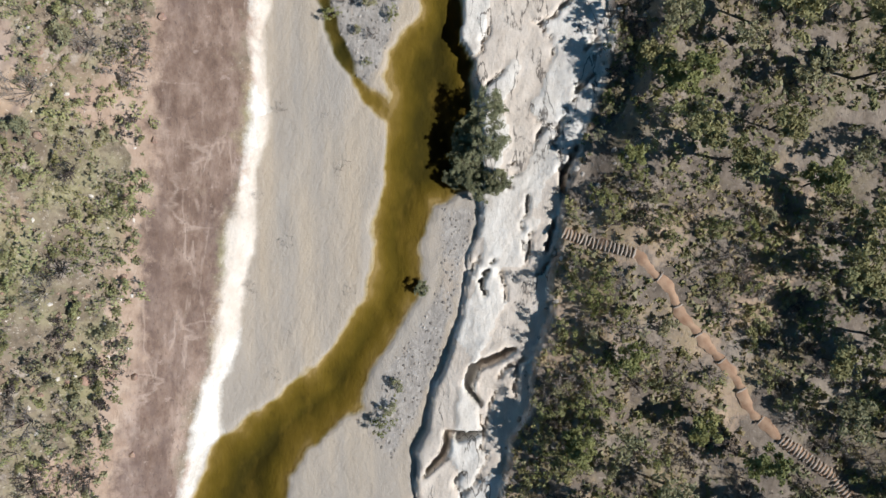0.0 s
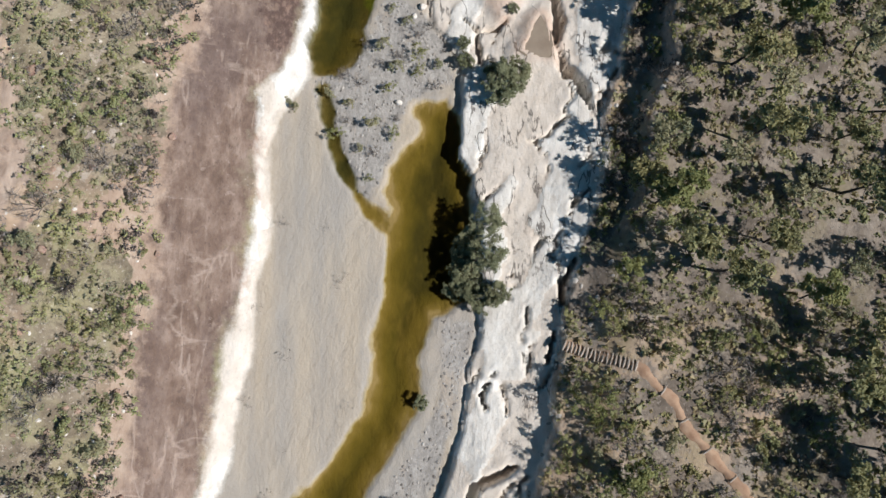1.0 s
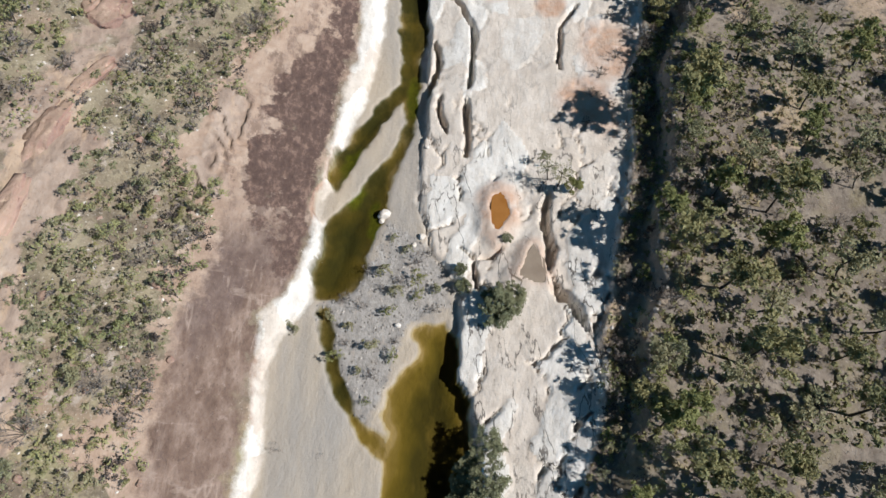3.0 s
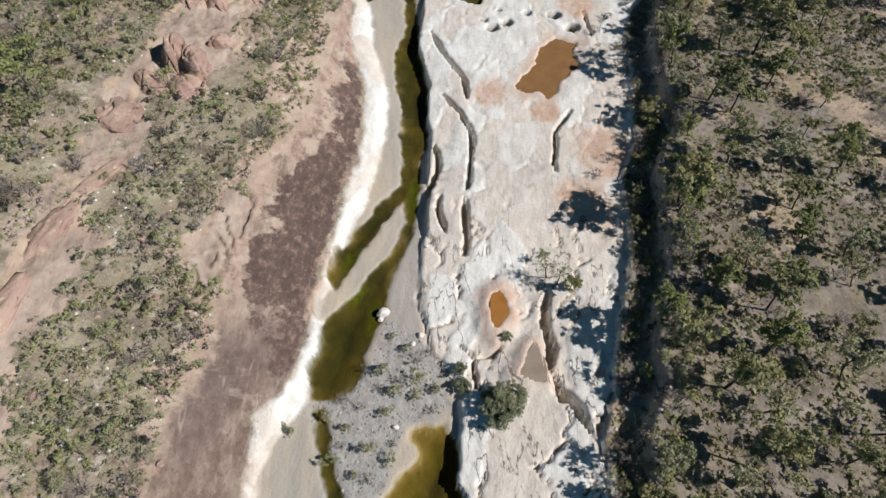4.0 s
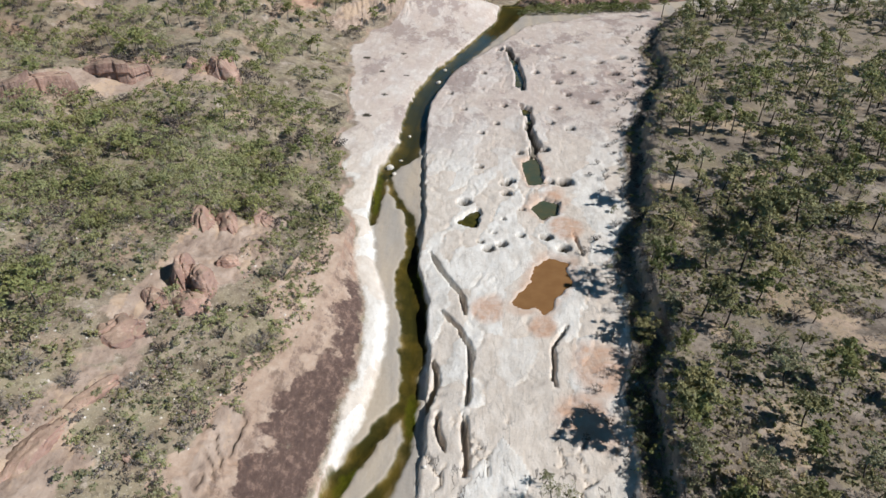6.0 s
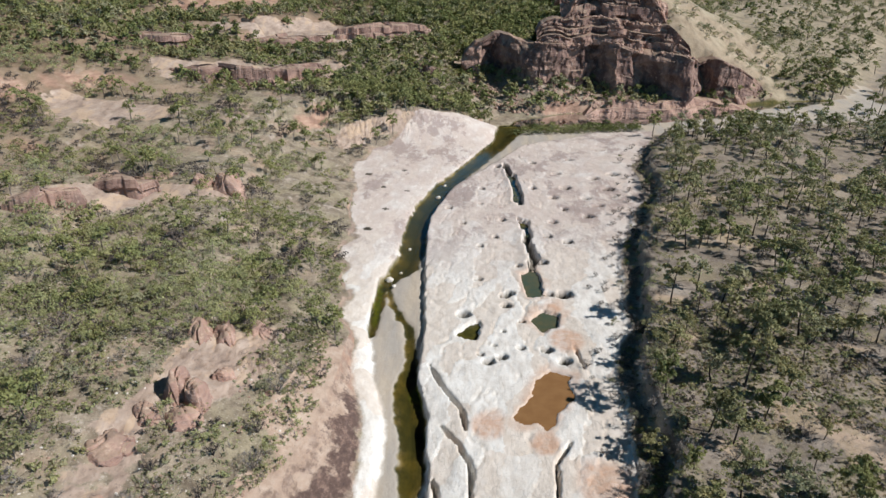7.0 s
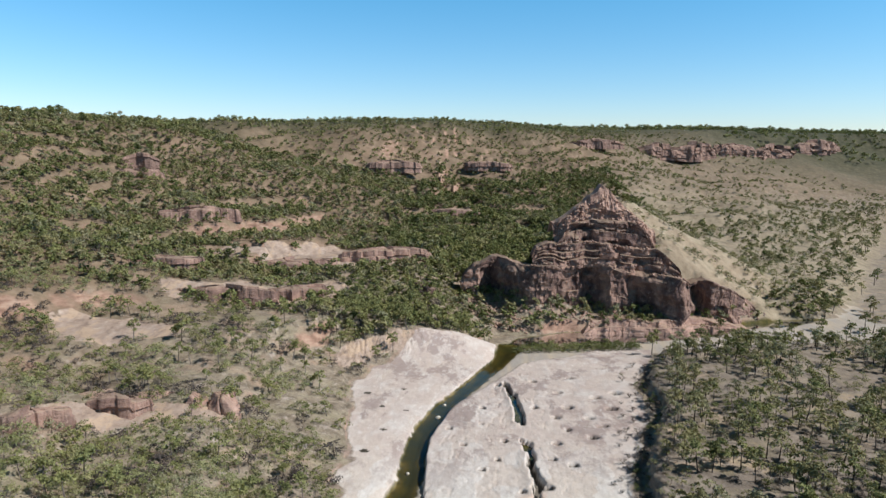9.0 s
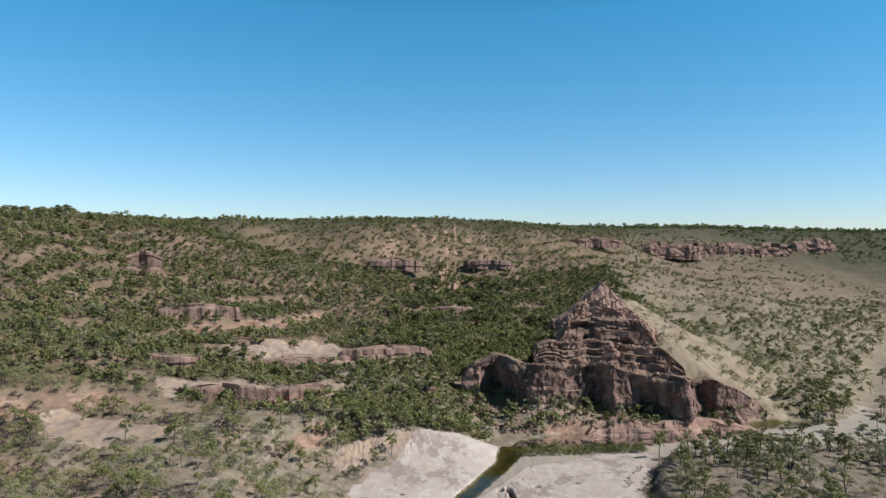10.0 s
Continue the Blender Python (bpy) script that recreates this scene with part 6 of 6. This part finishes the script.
woods("river_gums", sandy[:60], [("gum", MID, DARK_BARK), ("dark", MID, DARK_BARK)], 1.0, 1.5, "green gum trees on the sandy river bank")

# tussocks
TUFTS = [tuft_shape(np.random.default_rng(s), 15, 0.45, 0.55) for s in (81, 82, 83)]
g_e = zone(22000, 8, 80, -36, 130, lambda x, y, z, m: (m["inner"] > 0.3) & (m["sand"] < 0.3) & off_path(x, y, 1.1) & (fbm(x, y, 12, 2, 3) > -0.55), 0.7, [])
third = min(len(g_e), 11000) // 3
bulk("dry_grass", g_e[:third], TUFTS, 0.5, 1.3, LEAF["straw"], "dry straw-coloured grass tussocks under the gum trees", "grass")
bulk("low_herbs", g_e[third:2 * third], TUFTS, 0.5, 1.4, LEAF["sage"], "grey-green low herbs under the gum trees", "herbs")
bulk("low_herbs", g_e[2 * third:3 * third], TUFTS, 0.5, 1.3, LEAF["olive"], "olive-green low herbs under the gum trees", "herbs")
g_w = zone(12000, -100, -20, -36, 180, lambda x, y, z, m: west_scrub(x, y, z, m), 0.9, [])
bulk("spinifex", g_w[:3600], TUFTS, 0.5, 1.3, LEAF["sage"], "grey-green spinifex tussocks on the stony slope", "grass")
slope_brush = zone(9000, 110, 620, 350, 900, lambda x, y, z, m: bush(x, y, z, m) & (x > 0.2 * y) & (x < 0.75 * y) & (fbm(x, y, 40, 3, 15) + 0.4 * prng.random(x.shape) > 0.0), 3.4, [])
THIN = [small_tree(s, t, w, 60, 0.42, 0.1) for s, t, w in ((96, 2.6, 2.0), (97, 3.2, 2.2))]
woods("slope_brush", slope_brush[:1300], [("sage", THIN, BARK), ("olive", THIN, BARK), ("sage", THIN, BARK)], 0.6, 1.5, "thin grey-green brush on the dry grass slopes")
hill_bush = zone(2400, 95, 240, 345, 480, lambda x, y, z, m: (m["hill"] > 0.5) & (fbm(x, y, 22, 2, 5) > 0.05), 4.0, [])
woods("hill_bush", hill_bush[:260], [("olive", MID_LOW, BARK), ("sage", MID_LOW, BARK), ("gum", MID_LOW, BARK)], 0.6, 1.2, "scattered small bushes on the dry grass slope")
for kind in GUMS + SPARSE + DENSE + SHRUBS + BARE:
    for o in (*reversed(kind.children_recursive), kind):
        bpy.data.objects.remove(o)


# ---------------------------------------------------------------- foot track
PATH = Mat("trodden_earth", 0.95)
PATH.bump((PATH.noise(0.4, 5), 0.4, 0.05))
PATH_EARTH = PATH.colour(PATH.ramp(PATH.noise(1.2, 6), (0.3, (0.27, 0.165, 0.11)), (0.7, (0.44, 0.31, 0.22))))
STONE = Mat("grey_step_stone", 0.9)
STEP_STONE = STONE.colour(STONE.ramp(STONE.noise(0.5, 6), (0.3, (0.22, 0.18, 0.15)), (0.7, (0.43, 0.38, 0.33))))


def along_path(step):
    out, run = [], 0.0
    for (ax, ay), (bx, by) in zip(PATH_LINE[:-1], PATH_LINE[1:]):
        n = math.hypot(bx - ax, by - ay)
        t = -run
        while t + step <= n:
            t += step
            out.append((ax + (bx - ax) * t / n, ay + (by - ay) * t / n, math.atan2(by - ay, bx - ax)))
        run = n - t
    return out


track = along_path(0.45)
rows = []
for i, (x, y, a) in enumerate(track):
    near = [track[j][2] for j in range(max(0, i - 3), min(len(track), i + 4))]
    a = sum(near) / len(near)
    w = 0.62 + 0.16 * math.sin(i * 0.7) + 0.1 * math.sin(i * 1.9)
    px, py = x + 0.12 * math.sin(i * 0.45), y + 0.12 * math.cos(i * 0.6)
    rows.append([(px - math.sin(a) * w * s, py + math.cos(a) * w * s) for s in (-1, -0.33, 0.33, 1)])
flat = np.array(rows).reshape(-1, 2)
zs = land(flat[:, 0], flat[:, 1])[0]
k = len(rows)
zs = zs.reshape(k, 4).max(1)
zs = np.convolve(np.pad(zs, 2, mode="edge"), np.ones(5) / 5, "valid")
co = np.column_stack([flat, (zs[:, None] + np.array([-0.05, 0.2, 0.2, -0.05])[None]).ravel()])
idx = np.arange(k * 4).reshape(k, 4)
footpath = new("footpath", fill(bpy.data.meshes.new("footpath"), co, np.stack([idx[:-1, :-1], idx[:-1, 1:], idx[1:, 1:], idx[1:, :-1]], -1).reshape(-1, 4)))
footpath.data.materials.append(PATH_EARTH)
tagged(footpath, "narrow orange earth foot track with stone steps", "footpath", kind="structure")
step_mesh = boulder_mesh("step", 5, 1.5, 0.36, 0.3)
step_mesh.materials.append(STEP_STONE)
for i, (x, y, a) in enumerate(track):
    if (x < 22.5 or 39 < x < 51) or i % 9 == 0:
        ob = new("step", step_mesh)
        ob.parent = footpath
        ob.matrix_basis = pose(x, y, zs[i] + 0.2, 0, 0, math.degrees(a) + 90 + prng.uniform(-9, 9))
        ob.scale = (prng.uniform(0.85, 1.15), prng.uniform(0.7, 1.0), 1)


# ---------------------------------------------------------------- loose stones
STONES = [boulder_mesh("stone", s, 1.0, 0.8, 0.6) for s in (101, 102, 103, 104)]
GREY = Mat("grey_river_stone", 0.9)
GREY_STONE = GREY.colour(GREY.ramp(GREY.node("ShaderNodeNewGeometry").outputs["Random Per Island"], (0.0, (0.16, 0.148, 0.137)), (0.5, (0.265, 0.245, 0.225)), (1.0, (0.40, 0.375, 0.35))))
PALE = Mat("pale_sandstone", 0.9)
PALE_STONE = PALE.colour(PALE.ramp(PALE.noise(0.6, 6), (0.3, (0.48, 0.43, 0.38)), (0.7, (0.72, 0.68, 0.63))))


def stone_arrays(me):
    co = np.array([v.co for v in me.vertices])
    return co, np.array([p.vertices for p in me.polygons])


SHAPES = [stone_arrays(boulder_mesh("pebble", s, 1.0, 0.8, 0.6, 1)) for s in (105, 106, 107, 108, 109)]
bed = zone(5000, -18, 6, -28, 50, lambda x, y, z, m: (m["gravel"] > 0.45) & (m["wet"] < 0.5), 0.35, [])
bulk("gravel", bed[:2200], SHAPES, 0.2, 0.75, GREY_STONE, "grey river stones on the gravel bar", "gravel")
foot = zone(5000, 4, 165, 300, 350, lambda x, y, z, m: (y < CLIFF_LINE(x) + 3) & (y > CLIFF_LINE(x) - np.interp(x, [4, 60, 75, 165], [26, 15, 7, 5])) & (m["wet"] < 0.5) & (fbm(x, y, 9.0, 2, 3) > -0.3), 0.8, [])
bulk("talus", foot[:1100], SHAPES, 0.7, 3.2, FOOT_ROCK, "fallen red sandstone blocks at the foot of the cliff", "rubble")

litter = zone(3000, -75, -24, -34, 110, lambda x, y, z, m: west_scrub(x, y, z, m) & (fbm(x, y, 10.0, 2, 61) > -0.2), 0.9, [])
bulk("stone_litter", litter[:520], SHAPES, 0.25, 0.85, PALE_STONE, "pale loose stones scattered on the dry slope", "stones")
bulk("stone_litter", litter[520:900], SHAPES, 0.3, 1.1, BOULDER, "red loose stones scattered on the dry slope", "stones")
edge_rock = zone(3000, 6, 45, -34, 130, lambda x, y, z, m: (m["inner"] > -0.1) & (x > SHELF_TOP(y) - 0.6) & (x < SHELF_TOP(y) + 6.5) & off_path(x, y, 1.5), 0.8, [])
bulk("stone_litter", edge_rock[:760], SHAPES, 0.35, 1.2, GREY_STONE, "grey broken stones along the edge of the shelf", "stones")

def stone(x, y, size, material, label, turn=0.0, flat=1.0):
    me = STONES[int(prng.integers(4))].copy()
    me.materials.append(material)
    ob = new("boulder", me)
    ob.matrix_basis = pose(x, y, height(x, y) + size * 0.18 * flat, 0, 0, turn)
    ob.scale = (size, size, size * flat)
    return tagged(ob, label, "boulder", "boulders by the creek")


for x, y, size in ((-8.7, 50.6, 2.2), (-8.9, 49.8, 1.2), (-3.1, 46.9, 1.3), (-4.1, 45.6, 0.9), (-6.1, 33.4, 1.1), (-2.6, 62, 0.8), (-13.8, 153.5, 2.4), (-12.4, 150, 1.5), (-11, 158, 1.2), (-9.4, 172, 1.4), (-1.5, 211, 2.0), (0.5, 222, 1.6)):
    stone(x, y, size, PALE_STONE, "pale sandstone boulder in the creek bed", prng.uniform(0, 360))
for x, y, size in ((-36.5, 4.1, 1.0), (-37, 3.2, 0.8), (-33.5, 12.2, 0.9), (-41, 1.4, 1.1), (-38, -15, 1.4), (-40.5, -15.5, 1.6), (-35.5, -15.2, 1.0), (-36, -24.5, 0.9), (-32.8, 26.5, 1.2), (-36, 36, 1.6), (-35.2, 36.8, 1.2),
                   (-48, 33, 1.8), (-45, 12, 1.2), (-52, 6, 1.4), (-43, -8, 0.9), (-47, -20, 1.3), (-41, 22, 1.0), (-55, 25, 1.5), (-38, 48, 1.3), (-42, 57, 1.6), (-36, 66, 1.1), (-33, 86, 1.4), (-30.5, 96, 1.6)):
    stone(x, y, size, BOULDER, "weathered red sandstone boulder on the slab edge", prng.uniform(0, 360))
for x, y, size in ((19.6, 26.5, 1.0), (20.8, 28.9, 0.8), (25.2, 52.8, 1.2), (26.4, 40, 1.3), (27.3, 66, 0.9), (18.9, 22.5, 0.8), (12.9, -5, 0.7), (14.2, -1, 0.6)):
    stone(x, y, size, PALE_STONE, "pale sandstone block at the edge of the shelf", prng.uniform(0, 360))
drift = [(-20.5, 17.1), (-20.2, 17.3), (-12.7, 10), (-13.2, 9.3), (-12.1, 10.4), (-22.9, 6.3), (-18.9, -10.7), (-20.6, -15.8), (-19.3, 0.5), (-11.5, -5.4), (-14.9, 16.5), (-23.5, -5)]
bulk("driftwood", [(x, y, height(x, y)) for x, y in drift], TWIG_BITS, 0.5, 1.2, LEAF["grey"], "dry grey driftwood twigs on the sand", "driftwood")

# blocks lying on the ledges and the top of the pyramid
for i in range(170):
    j = int(prng.integers(170, 330))
    t = prng.random()
    if i < 80:
        bx, bz = along[j], block_top[j] * (1 - t) + cone_top[j] * t
        by = even[j] + 19.5 + 0.55 * (bz - block_top[j])
    elif i < 120:
        bx, bz, by = along[j], band_top[j] + 0.3, even[j] + 10 + 3.5 * t
    else:
        j = int(prng.integers(80, 380))
        bx, bz, by = along[j], wall_top[j] + 0.3, base_line[j] * 0.5 + even[j] * 0.5 + 0.5 + 2 * t
    ob = new("fallen_block", STONES[i % 4] if i > 3 else STONES[i])
    if not ob.data.materials:
        ob.data.materials.append(FOOT_ROCK)
    ob.parent = pyramid
    k = prng.uniform(0.9, 2.6)
    ob.matrix_basis = pose(bx, by, bz, prng.uniform(-20, 20), prng.uniform(-20, 20), prng.uniform(0, 360)) @ Matrix.Diagonal((k, k, k, 1))
